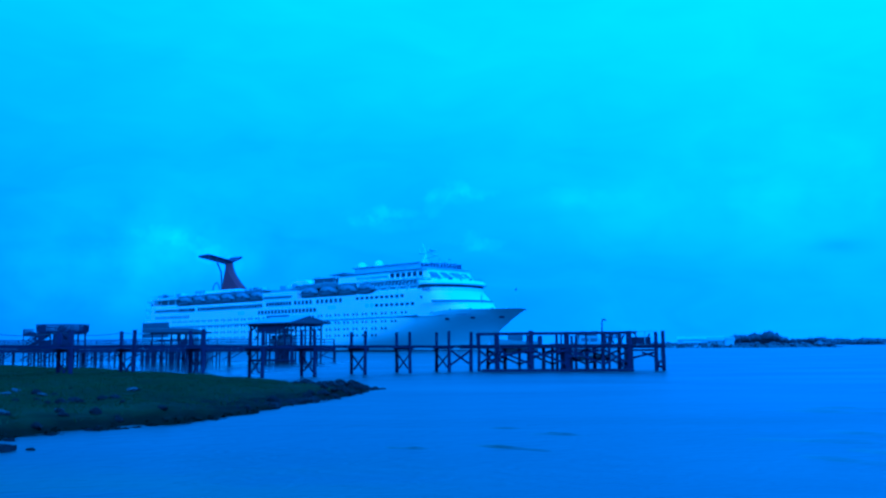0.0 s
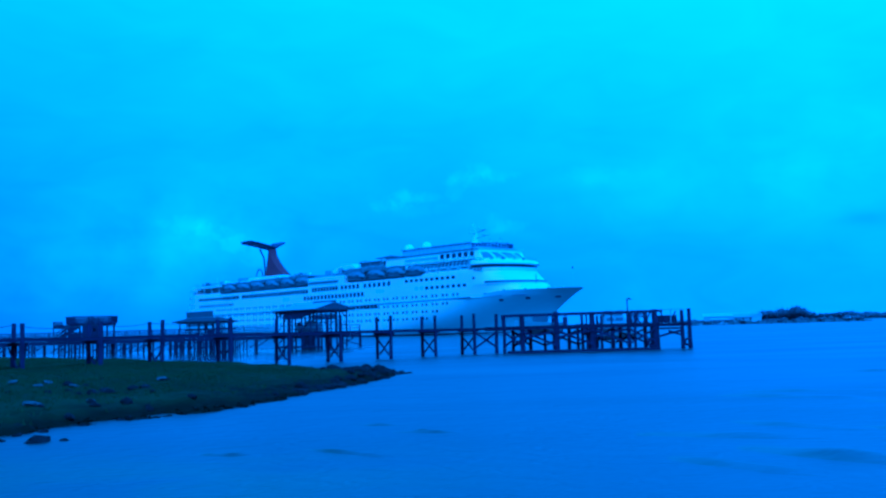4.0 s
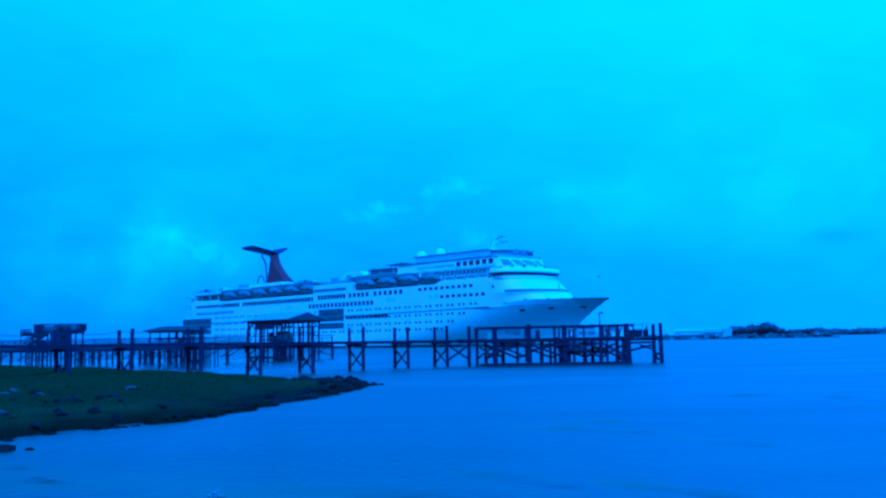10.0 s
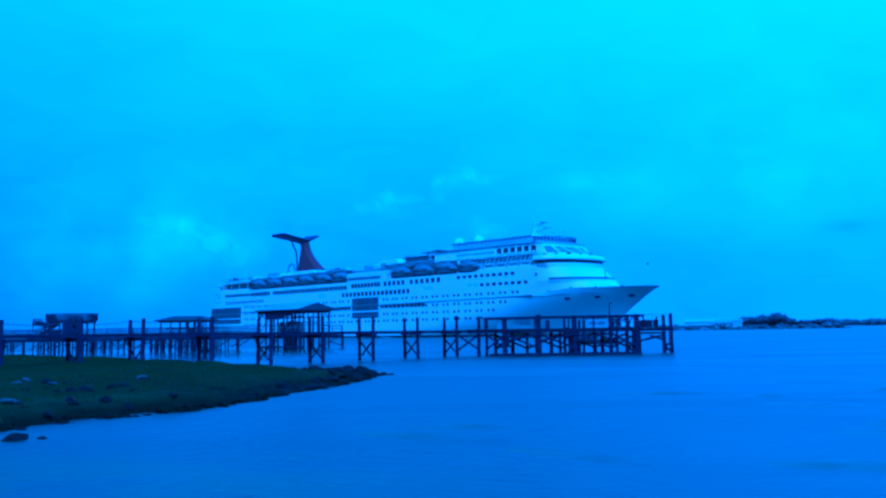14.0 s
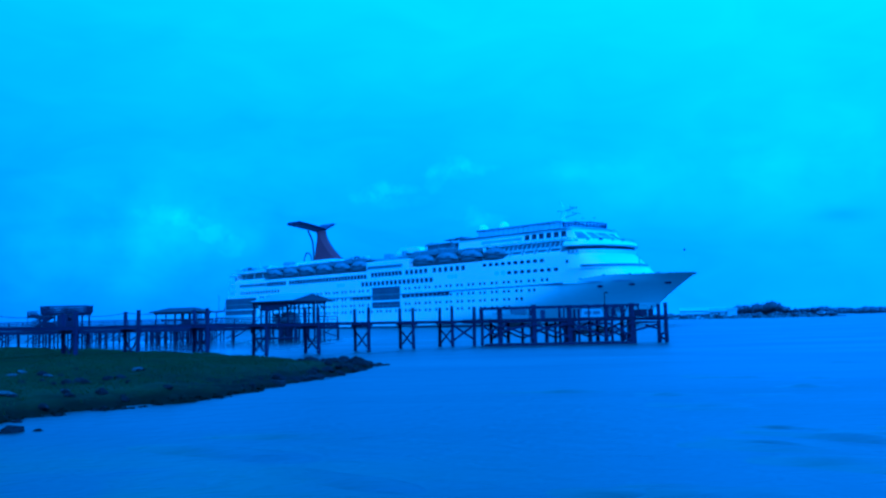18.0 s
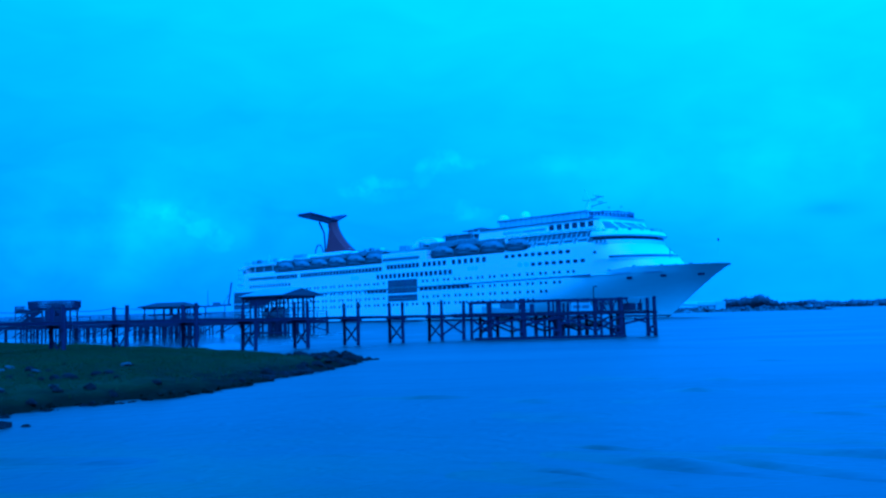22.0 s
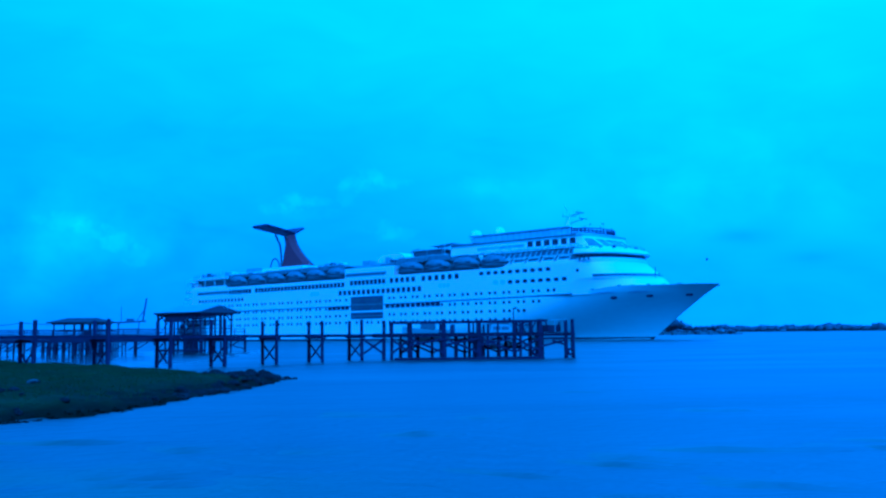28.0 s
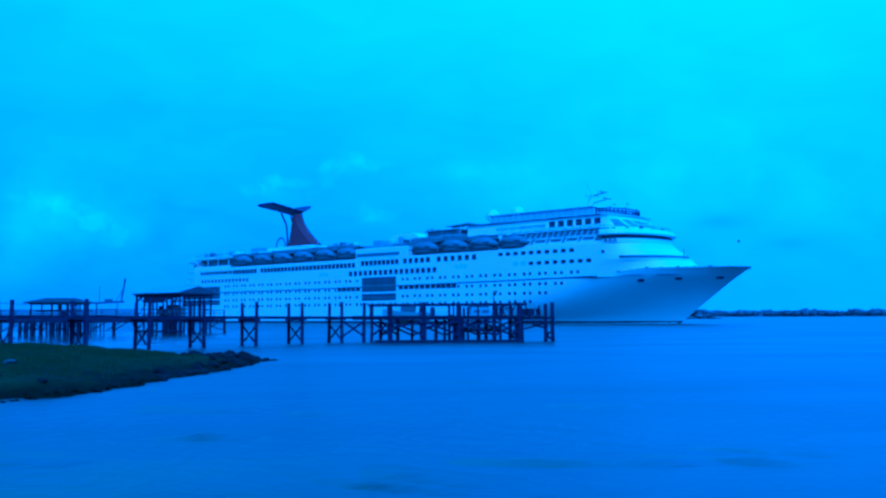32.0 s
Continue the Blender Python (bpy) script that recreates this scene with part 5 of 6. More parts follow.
bm = fresh()
softbox(bm, -110, DOCK_Y - 0.9, DOCK_Z - 0.08, -16.0, DOCK_Y + 0.9, DOCK_Z, 0.02)
part("deck", bm, FAR_WOOD, dock)
for y in (-0.85, 0.85):
    timber(dock, "stringer", (-110, DOCK_Y + y, DOCK_Z - 0.30), (-16.0, DOCK_Y + y, DOCK_Z - 0.30), 0.08, 0.42)
x = -108.0
while x < -30:
    for y in (-0.8, 0.8):
        post(dock, x + rnd.uniform(-0.5, 0.5), DOCK_Y + y, -1, DOCK_Z - 0.1, rnd.uniform(0.08, 0.15))
    if rnd.random() < 0.75:
        timber(dock, "cross_brace", (x, DOCK_Y - 0.95, 0.4), (x + 2.2, DOCK_Y - 0.95, 1.8), 0.05, 0.14)
    x += rnd.choice((0.6, 0.9, 1.3))
x = -108.0
while x < -16.2:
    if not -28.5 < x < -18.6:
        timber(dock, "rail_post", (x, DOCK_Y - 0.85, DOCK_Z), (x, DOCK_Y - 0.85, 3.2), 0.09, 0.09)
    x += 1.85
for z in (2.5, 2.72, 2.95, 3.18):
    timber(dock, "rail", (-110, DOCK_Y - 0.87, z), (-27.4, DOCK_Y - 0.87, z), 0.05, 0.13)
# small end landing with a rail and cross bracing
for z in (2.72, 3.12):
    timber(dock, "rail", (-18.9, DOCK_Y - 0.9, z), (-16.0, DOCK_Y - 0.9, z), 0.06, 0.09)
for x in (-18.6, -16.05):
    post(dock, x, DOCK_Y - 0.85, -1, 3.15, 0.1)
    post(dock, x, DOCK_Y + 0.85, -1, 2.2, 0.1)
timber(dock, "cross_brace", (-18.6, DOCK_Y - 0.95, 0.35), (-16.05, DOCK_Y - 0.95, 1.9), 0.05, 0.13)
timber(dock, "cross_brace", (-18.6, DOCK_Y - 1.0, 1.2), (-16.05, DOCK_Y - 1.0, 0.4), 0.05, 0.13)

# lookout: eight-sided upper deck with a rail
lookout = thing("lookout_deck", "raised eight-sided timber lookout deck with a rail", "lookout deck")
LX, LY = -55.0, DOCK_Y + 2.2


def octagon(r, z, squash=0.75):
    return [(LX + r * math.cos(math.pi * (2 * i + 1) / 8), LY + squash * r * math.sin(math.pi * (2 * i + 1) / 8), z) for i in range(8)]


for r, z0, z1, nm in ((3.6, 4.36, 4.5, "upper_deck"), (3.4, 4.08, 4.36, "deck_frame")):
    bm = fresh()
    loft(bm, [octagon(r, z0), octagon(r, z1)])
    part(nm, bm, FAR_WOOD, lookout)
corners = octagon(3.55, 4.5)
for i in range(8):
    a, b = Vector(corners[i]), Vector(corners[(i + 1) % 8])
    post(lookout, a.x, a.y, 4.5, 5.48, 0.07, "rail_post")
    for z in (4.7, 5.0, 5.4):
        timber(lookout, "rail", a + Vector((0, 0, z - 4.5)), b + Vector((0, 0, z - 4.5)), 0.06, 0.09)
    for k in range(1, 10):
        c = a.lerp(b, k / 10)
        timber(lookout, "baluster", c, c + Vector((0, 0, 0.8 + 0.12 * (k % 4 == 1))), 0.09, 0.06)
for dx, dy in ((-3.1, -1.8), (-2.3, -2.3), (2.4, -2.1), (2.9, -1.6), (2.5, 1.9), (-2.6, 1.9), (1.8, -2.3)):
    post(lookout, LX + dx, LY + dy, -1.0, 4.1, 0.14)
bm = fresh()
softbox(bm, LX - 0.4, LY - 2.4, 2.2, LX + 1.1, LY + 1.0, 4.15, 0.04)
part("store_room", bm, FAR_WOOD, lookout, "small boarded store room below the deck")
timber(lookout, "stair_string", (LX - 3.6, LY - 3.0, 2.3), (LX - 1.0, LY - 3.0, 3.9), 0.08, 0.28)
timber(lookout, "stair_string", (LX - 3.6, LY - 2.1, 2.3), (LX - 1.0, LY - 2.1, 3.9), 0.08, 0.28)
for i in range(8):
    bm = fresh()
    box(bm, LX - 3.55 + i * 0.33, LY - 3.0, 2.4 + i * 0.2, LX - 3.25 + i * 0.33, LY - 2.1, 2.44 + i * 0.2)
    part("tread", bm, FAR_WOOD, lookout)
bm = fresh()
softbox(bm, LX - 4.5, LY - 2.6, 3.75, LX - 2.7, LY + 1.5, 4.18, 0.02)
part("side_landing", bm, FAR_WOOD, lookout)
for y in (-2.6, 1.5):
    post(lookout, LX - 4.4, LY + y, 2.2, 4.7, 0.07, "rail_post")
for z in (4.1, 4.4, 4.7):
    timber(lookout, "rail", (LX - 4.4, LY - 2.6, z), (LX - 2.9, LY - 2.6, z), 0.05, 0.09)
for i in range(6):
    timber(lookout, "baluster", (LX - 4.3 + i * 0.22, LY - 2.6, 3.9), (LX - 4.3 + i * 0.22, LY - 2.6, 4.65), 0.1, 0.06)
bm = fresh()
box(bm, LX + 1.1, LY - 2.42, 2.2, LX + 2.0, LY - 2.34, 3.2)
part("boarded_panel", bm, FAR_WOOD, lookout)
for a, b in (((-3.9, 3.1), (-1.2, 4.75)), ((-3.9, 2.7), (-1.2, 4.35)), ((-4.3, 2.2), (-2.6, 3.7)), ((1.6, 2.2), (2.9, 4.1)), ((2.9, 2.4), (1.8, 4.0))):
    timber(lookout, "brace", (LX + a[0], LY - 2.9, a[1]), (LX + b[0], LY - 2.9, b[1]), 0.06, 0.13)
for x0, x1, z0, z1 in ((-2.9, -1.5, 3.5, 4.1), (-2.2, -0.5, 2.2, 3.1), (1.2, 2.2, 3.7, 4.1), (-4.3, -2.9, 3.85, 4.3)):
    bm = fresh()
    box(bm, LX + x0, LY - 2.3, z0, LX + x1, LY - 2.24, z1)
    part("boarded_panel", bm, FAR_WOOD, lookout)
bm = fresh()
softbox(bm, LX - 5.0, LY - 3.3, 2.0, LX + 4.4, LY + 3.0, 2.2, 0.03)
part("lower_deck", bm, FAR_WOOD, lookout)


def hip_roof(cx, cy, half_l, half_w, z0, z1, turn, ridge, name, parent, mat, back=None, far_w=None):
    """Hipped roof with a thick edge; ridge: half length of the ridge."""
    m = Matrix.Translation((cx, cy, 0)) @ pose(0, 0, 0, 0, 0, turn)
    bm = fresh()
    far_w = half_w if far_w is None else far_w
    e = [(-half_l, -half_w), (half_l, -half_w), (half_l, far_w), (-half_l, far_w)]
    lo = [bm.verts.new(m @ Vector((x, y, z0 - 0.14))) for x, y in e]
    up = [bm.verts.new(m @ Vector((x, y, z0))) for x, y in e]
    r0, r1 = bm.verts.new(m @ Vector((-(ridge if back is None else back), 0, z1))), bm.verts.new(m @ Vector((ridge, 0, z1)))
    bm.faces.new(lo)
    for i in range(4):
        j = (i + 1) % 4
        bm.faces.new((lo[i], lo[j], up[j], up[i]))
    for f in ((up[0], up[1], r1, r0), (up[2], up[3], r0, r1), (up[1], up[2], r1), (up[3], up[0], r0)):
        bm.faces.new(f)
    return part(name, bm, mat, parent)


# low pavilion
pavilion = thing("pavilion", "open timber pavilion with a low dark hipped roof", "pavilion")
PX = -38.3
hip_roof(PX, DOCK_Y + 1.8, 3.85, 2.8, 4.25, 4.85, -4, 2.0, "roof", pavilion, SHINGLE)
for dx in (-3.1, -1.7, -0.5, 0.5, 1.7, 2.6, 3.2):
    for y in (-0.4, 4.0):
        post(pavilion, PX + dx, DOCK_Y + y, -1.0, 4.2, 0.1, "post")
for y in (-0.4, 4.0):
    timber(pavilion, "eave_beam", (PX - 3.4, DOCK_Y + y, 4.05), (PX + 3.4, DOCK_Y + y, 4.05), 0.12, 0.2)
bm = fresh()
softbox(bm, PX - 4.0, DOCK_Y - 0.8, 1.95, PX + 4.0, DOCK_Y + 4.4, 2.2, 0.03)
part("floor", bm, FAR_WOOD, pavilion)
for i in range(14):
    post(pavilion, PX - 3.8 + i * 0.58, DOCK_Y + rnd.uniform(-0.6, 4.0), -1.0, 2.0, 0.11)
for i in range(4):
    timber(pavilion, "cross_brace", (PX - 3.6 + i * 1.9, DOCK_Y - 0.65, 0.35), (PX - 2.0 + i * 1.9, DOCK_Y - 0.65, 1.85), 0.05, 0.15)
for z in (2.7, 3.1):
    timber(pavilion, "rail", (PX - 3.8, DOCK_Y + 3.9, z), (PX + 3.8, DOCK_Y + 3.9, z), 0.05, 0.09)
bm = fresh()
softbox(bm, PX + 0.3, DOCK_Y + 1.2, 2.2, PX + 1.2, DOCK_Y + 2.0, 2.95, 0.04)
part("hoist_box", bm, FAR_WOOD, pavilion)

for x0, x1, z in ((-3.0, -1.9, 2.72), (1.4, 2.6, 2.72)):
    timber(pavilion, "bench_top", (PX + x0, DOCK_Y + 0.4, z), (PX + x1, DOCK_Y + 0.4, z), 0.45, 0.07)
    for x in (x0 + 0.1, x1 - 0.1):
        timber(pavilion, "bench_leg", (PX + x, DOCK_Y + 0.4, 2.2), (PX + x, DOCK_Y + 0.4, z), 0.08, 0.08)
for x, z0, z1 in ((-0.2, 3.0, 4.0), (0.9, 2.9, 4.0), (1.5, 3.3, 4.1)):
    bm = fresh()
    softbox(bm, PX + x, DOCK_Y + 1.4, z0, PX + x + 0.34, DOCK_Y + 1.7, z1, 0.06)
    part("hanging_gear", bm, FAR_WOOD, pavilion)
for i in range(9):
    post(pavilion, PX - 3.4 + i * 0.8, DOCK_Y - 0.5 + 0.3 * (i % 3), -1.0, 2.0, 0.1)
for x0, x1 in ((-3.0, -1.2), (-0.4, 1.3), (3.2, 1.6)):
    timber(pavilion, "cross_brace", (PX + x0, DOCK_Y - 0.7, 1.85), (PX + x1, DOCK_Y - 0.7, 0.4), 0.05, 0.15)

# boathouse with a hipped metal roof
boathouse = thing("boathouse", "open boathouse on piles with a pale hipped metal roof", "boathouse")
BX, BY, BT = -22.3, 130.4, -42.4
BM = Matrix.Translation((BX, BY, 0)) @ pose(0, 0, 0, 0, 0, BT)
# sky light is painted in: hip ends dark, long slopes paled by sheets
roof = hip_roof(BX, BY, 4.9, 3.9, 5.35, 6.3, BT, 4.25, "roof", boathouse, SHINGLE, 4.3, 3.1)
bm = fresh()
for s in (-1, 1):
    rows = []
    for i in range(2):
        x0, x1 = (-4.9, 4.9) if i == 0 else (-4.32, 4.24)
        yy, zz = (3.92 * s if s < 0 else 3.12, 5.38) if i == 0 else (0.02 * s, 6.33)
        rows.append([(x0, yy, zz), (x1, yy, zz)])
    vs = [bm.verts.new(BM @ Vector(p)) for p in (rows[0][0], rows[0][1], rows[1][1], rows[1][0])]
    us = [bm.verts.new(BM @ Vector((p[0], p[1], p[2] + 0.05))) for p in (rows[0][0], rows[0][1], rows[1][1], rows[1][0])]
    bm.faces.new(vs)
    bm.faces.new(us)
    for i in range(4):
        j = (i + 1) % 4
        bm.faces.new((vs[i], vs[j], us[j], us[i]))
part("lit_sheeting", bm, TIN, roof, "metal sheets on the long slopes, paled as sky-lit")


def bpoint(x, y, z):
    return BM @ Vector((x, y, z))


for x in (-4.7, -2.9, -0.9, 1.2, 3.2, 4.6):
    for y in (-3.4, 1.7):
        p = bpoint(x, y, 0)
        post(boathouse, p.x, p.y, -1.0, 5.25, 0.13, "post")
for x in (-4.7, 4.6):
    p = bpoint(x, 0, 0)
    post(boathouse, p.x, p.y, -1.0, 5.25, 0.13, "post")
for y in (-3.4, 1.7):
    timber(boathouse, "eave_beam", bpoint(-4.9, y, 5.08), bpoint(4.8, y, 5.08), 0.14, 0.28)
    timber(boathouse, "walk_beam", bpoint(-4.9, y, 2.15), bpoint(4.8, y, 2.15), 0.5, 0.2)
for x in (-4.7, 4.6):
    timber(boathouse, "eave_beam", bpoint(x, -3.5, 5.08), bpoint(x, 2.0, 5.08), 0.14, 0.28)
    timber(boathouse, "knee_brace", bpoint(x, -3.4, 4.2), bpoint(x, -2.3, 5.0), 0.1, 0.12)
    timber(boathouse, "knee_brace", bpoint(x, 1.7, 4.2), bpoint(x, 0.8, 5.0), 0.1, 0.12)
for x0, s in ((-4.7, 1), (4.6, -1), (-2.9, -1), (3.2, 1)):
    timber(boathouse, "knee_brace", bpoint(x0, -3.4, 4.1), bpoint(x0 + 1.1 * s, -3.4, 4.95), 0.1, 0.12)
for z in (2.7, 3.2):
    timber(boathouse, "rail", bpoint(-4.8, -3.4, z), bpoint(4.7, -3.4, z), 0.05, 0.09)
    timber(boathouse, "rail", bpoint(4.65, -3.4, z), bpoint(4.65, 1.7, z), 0.05, 0.09)
for x0, x1, z0, z1 in ((-2.9, 1.2, 4.1, 4.95), (1.2, 3.2, 4.5, 4.95)):
    bm = fresh()
    box(bm, x0, -3.5, z0, x1, -3.44, z1, BM)
    part("side_panel", bm, FAR_WOOD, boathouse, "dark boarded panel under the eave")
for i in range(12):
    p = bpoint(-4.4 + i * 0.8, rnd.uniform(-3.2, 1.5), 0)
    post(boathouse, p.x, p.y, -1.0, 2.1, 0.12)
for i in range(3):
    timber(boathouse, "cross_brace", bpoint(-4.4 + 3 * i, -3.55, 0.4), bpoint(-2.2 + 3 * i, -3.55, 1.9), 0.06, 0.16)

for z in (3.7, 4.35):
    timber(boathouse, "rail", bpoint(-4.8, 1.7, z), bpoint(2.2, 1.7, z), 0.06, 0.1)
for x in (-3.8, -1.9, 0.15, 2.2):
    p = bpoint(x, 1.7, 0)
    post(boathouse, p.x, p.y, 2.1, 5.2, 0.09, "post")
    timber(boathouse, "rafter_tie", bpoint(x, -3.4, 5.0), bpoint(x, 1.7, 5.0), 0.1, 0.16)
for x0, x1 in ((-4.5, -2.6), (1.0, 2.9)):
    timber(boathouse, "ladder_rail", bpoint(x0, -3.3, 2.2), bpoint(x0, -3.3, 4.9), 0.09, 0.09)
    timber(boathouse, "cross_brace", bpoint(x0, -3.3, 2.4), bpoint(x1, -3.3, 4.0), 0.06, 0.12)
for i in range(10):
    p = bpoint(-4.2 + i * 0.95, rnd.uniform(-3.4, -1.5), 0)
    post(boathouse, p.x, p.y, -1.0, 2.1, rnd.uniform(0.1, 0.16))
bm = fresh()
softbox(bm, -4.6, -3.5, 0.12, 4.4, -2.3, 0.42, 0.05, BM)
part("low_float", bm, FAR_WOOD, boathouse, "dark low float along the boathouse")

# small boat on the lift in the boathouse


def small_boat(name, label, length, beam_w, m, cabin, group=""):
    b = thing(name, label, "boat", group, at=m)
    bm = fresh()
    rings = []
    for k in range(9):
        u = k / 8
        w = beam_w / 2 * (1 - max(0, (u - 0.35) / 0.65) ** 2.2) + 0.02
        x = -length / 2 + length * u
        up = 0.75 + 0.35 * u * u
        keel = -0.35 + 0.5 * max(0, u - 0.7) ** 1.5
        rings.append([(x, -w, up), (x, -w * 0.92, up - 0.3), (x, -w * 0.75, 0.05 + 0.3 * u ** 3), (x, 0, keel), (x, w * 0.75, 0.05 + 0.3 * u ** 3), (x, w * 0.92, up - 0.3), (x, w, up)])
    loft(bm, rings)
    part("hull", bm, BOAT_WHITE, b, "white moulded hull", smooth=False)
    bm = fresh()
    beam(bm, (-length / 2, -beam_w / 2 - 0.02, 0.66), (length * 0.1, -beam_w / 2 - 0.02, 0.72), 0.06, 0.1)
    part("rub_rail", bm, NAVY, b)
    if cabin:
        bm = fresh()
        loft(bm, [[(-length * 0.22, -beam_w * 0.36, 0.75), (length * 0.22, -beam_w * 0.34, 0.85), (length * 0.22, beam_w * 0.34, 0.85), (-length * 0.22, beam_w * 0.36, 0.75)],
                  [(-length * 0.2, -beam_w * 0.33, 2.02), (length * 0.1, -beam_w * 0.3, 2.04), (length * 0.1, beam_w * 0.3, 2.04), (-length * 0.2, beam_w * 0.33, 2.02)]])
        part("cabin", bm, BOAT_WHITE, b)
        bm = fresh()
        box(bm, -length * 0.17, -beam_w * 0.36, 1.42, -length * 0.05, beam_w * 0.36, 1.72)
        part("side_window", bm, PALE_GLASS, b)
        bm = fresh()
        box(bm, -length * 0.02, -beam_w * 0.355, 1.42, length * 0.1, beam_w * 0.355, 1.72)
        part("side_window", bm, PALE_GLASS, b)
        bm = fresh()
        softbox(bm, -length * 0.26, -beam_w * 0.38, 2.02, length * 0.12, beam_w * 0.38, 2.12, 0.04)
        part("cabin_roof", bm, BOAT_WHITE, b)
        for dx in (-0.18, 0.02):
            bm = fresh()
            softbox(bm, length * dx, -0.4, 2.12, length * dx + 0.6, 0.4, 2.36, 0.05)
            part("roof_locker", bm, SHADE, b)
    else:
        bm = fresh()
        softbox(bm, -length * 0.2, -beam_w * 0.3, 0.8, length * 0.12, beam_w * 0.3, 1.35, 0.08)
        part("canvas_cover", bm, SHADE, b)
    bm = fresh()
    softbox(bm, -length / 2 - 0.45, -0.25, 0.2, -length / 2 - 0.02, 0.25, 1.25, 0.06)
    part("outboard", bm, NAVY, b)
    return b


small_boat("lift_boat", "small white open boat with a dark cover on a boat lift", 5.0, 1.9, BM @ pose(0.0, -0.8, 2.5), False)
cradle = thing("boat_lift", "dark timber boat lift cradle under the boathouse roof", "boat lift")
for x in (-1.6, 1.6):
    timber(cradle, "cross_beam", bpoint(x, -3.3, 2.1), bpoint(x, 1.7, 2.1), 0.2, 0.22)
    for y in (-1.5, -0.1):
        timber(cradle, "bunk", bpoint(x, y, 2.2), bpoint(x, y, 2.62), 0.15, 0.15)
for name, label, x, y, z, size, turn in (("motor_boat", "white open motor boat on a lift", 5.9, 86.3, 1.75, 4.4, 176), ("cabin_boat", "white cabin boat with dark windows on a lift", 12.9, 86.0, 1.05, 5.4, 4)):
    small_boat(name, label, size, 2.1, pose(x, y, z, 0, 0, turn), name == "cabin_boat", "boats at the pier head")
    lift = thing("boat_lift", "dark timber boat lift with four piles behind the pier head", "boat lift", "boat lifts")
    for dx in (-1.5, 1.5):
        for dy in (-1.5, 1.5):
            post(lift, x + dx, y + dy, -1.0, 3.0, 0.13, "pile", WOOD)
        timber(lift, "cross_beam", (x + dx, y - 1.6, z - 0.28), (x + dx, y + 1.6, z - 0.28), 0.15, 0.2, WOOD)
        for dy in (-0.75, 0.75):
            timber(lift, "bunk", (x + dx * 0.7, y + dy, z - 0.2), (x + dx * 0.7, y + dy, z + 0.12), 0.12, 0.12, WOOD)

# ---- rocks along the spit and in the shallows ----
def rock_mesh(seed, mat, flat=0.6):
    r = random.Random(seed)
    bm = fresh()
    bmesh.ops.create_icosphere(bm, subdivisions=2, radius=1.0)
    off = Vector((r.uniform(0, 50), r.uniform(0, 50), r.uniform(0, 50)))
    for v in bm.verts:
        d = 1 + 0.45 * noise.noise(v.co * 1.1 + off) + 0.2 * noise.noise(v.co * 2.6 + off)
        v.co = Vector((v.co.x * d, v.co.y * d * 0.85, v.co.z * d * flat))
    return mesh_of(bm, "rock", mat)


DARK_ROCKS = [rock_mesh(i, ROCK, 0.55 + 0.1 * (i % 3)) for i in range(5)]
PALE_ROCKS = [rock_mesh(20 + i, PALE_ROCK, 0.35) for i in range(3)]
rk = random.Random(8)


def lay_rock(x, y, size, pale=False, sink=0.3, z=None):
    base = float(ground_height(np.array([x]), np.array([y]))[0]) if z is None else z
    base = max(base, -0.25)
    ob = new("rock", rk.choice(PALE_ROCKS if pale else DARK_ROCKS))
    ob.matrix_basis = Matrix.Translation((x, y, base + size * (0.35 - sink))) @ pose(0, 0, 0, rk.uniform(-15, 15), rk.uniform(-15, 15), rk.uniform(0, 360)) @ Matrix.Diagonal((size, size, size, 1))
    if pale:
        tagged(ob, "pale flat broken concrete lump lying on the spit", "rock", "pale lumps on the spit")
    else:
        tagged(ob, "dark wet rounded rock at the water's edge", "rock", "rocks along the shore")


EDGE = SHORE[:12]
for (ax, ay), (bx, by) in zip(EDGE, EDGE[1:]):
    length = math.hypot(bx - ax, by - ay)
    dense = 4.0 if ay > 36 else 1.6
    for i in range(int(length * dense)):
        k = rk.random()
        inward = rk.uniform(-0.25, 1.0)
        lay_rock(ax + (bx - ax) * k - inward, ay + (by - ay) * k + inward * 0.3, rk.uniform(0.09, 0.28) * (1.0 if ay > 36 else 0.6))
for i in range(34):
    out = rk.uniform(0, 1)
    lay_rock(-4.1 - 3.2 * out, 46.0 + rk.uniform(-2.6, 1.2) * (0.4 + 0.6 * out), rk.uniform(0.15, 0.34) + 0.07 * math.sin(out * 3.1))
for x, y, size in ((-3.7, 46.0, 0.3), (-3.3, 46.2, 0.2), (-4.0, 45.6, 0.26)):
    lay_rock(x, y, size, z=-0.05)
for i in range(16):
    lay_rock(rk.uniform(-11.6, -9.6), rk.uniform(19.5, 22.8), rk.uniform(0.06, 0.17), z=rk.uniform(-0.1, -0.02))
for i in range(9):
    lay_rock(rk.uniform(-12.6, -10.8), rk.uniform(28.6, 31.0), rk.uniform(0.12, 0.24))
for x, y, size in ((-9.18, 19.3, 0.4), (-8.69, 19.45, 0.22), (-4.95, 13.6, 0.13), (-9.2, 24.0, 0.26), (-8.9, 24.3, 0.2)):
    lay_rock(x, y, size * 0.8, z=-0.08)
for x, y, size in ((-11.6, 24.1, 0.5), (-16.1, 32.0, 0.4), (-15.0, 31.6, 0.35), (-15.3, 33.0, 0.35), (-13.8, 31.7, 0.4), (-11.0, 26.4, 0.3), (-11.55, 34.0, 0.5), (-12.9, 23.4, 0.4), (-14.2, 27.2, 0.3)):
    lay_rock(x, y, size * 0.48, True, 0.14)
for i in range(26):
    lay_rock(rk.uniform(-19, -9.5), rk.uniform(23, 35), rk.uniform(0.08, 0.2))

# ---- far shore: trees, house, sheds, boats, harbour crane ----
FAR = 735.0


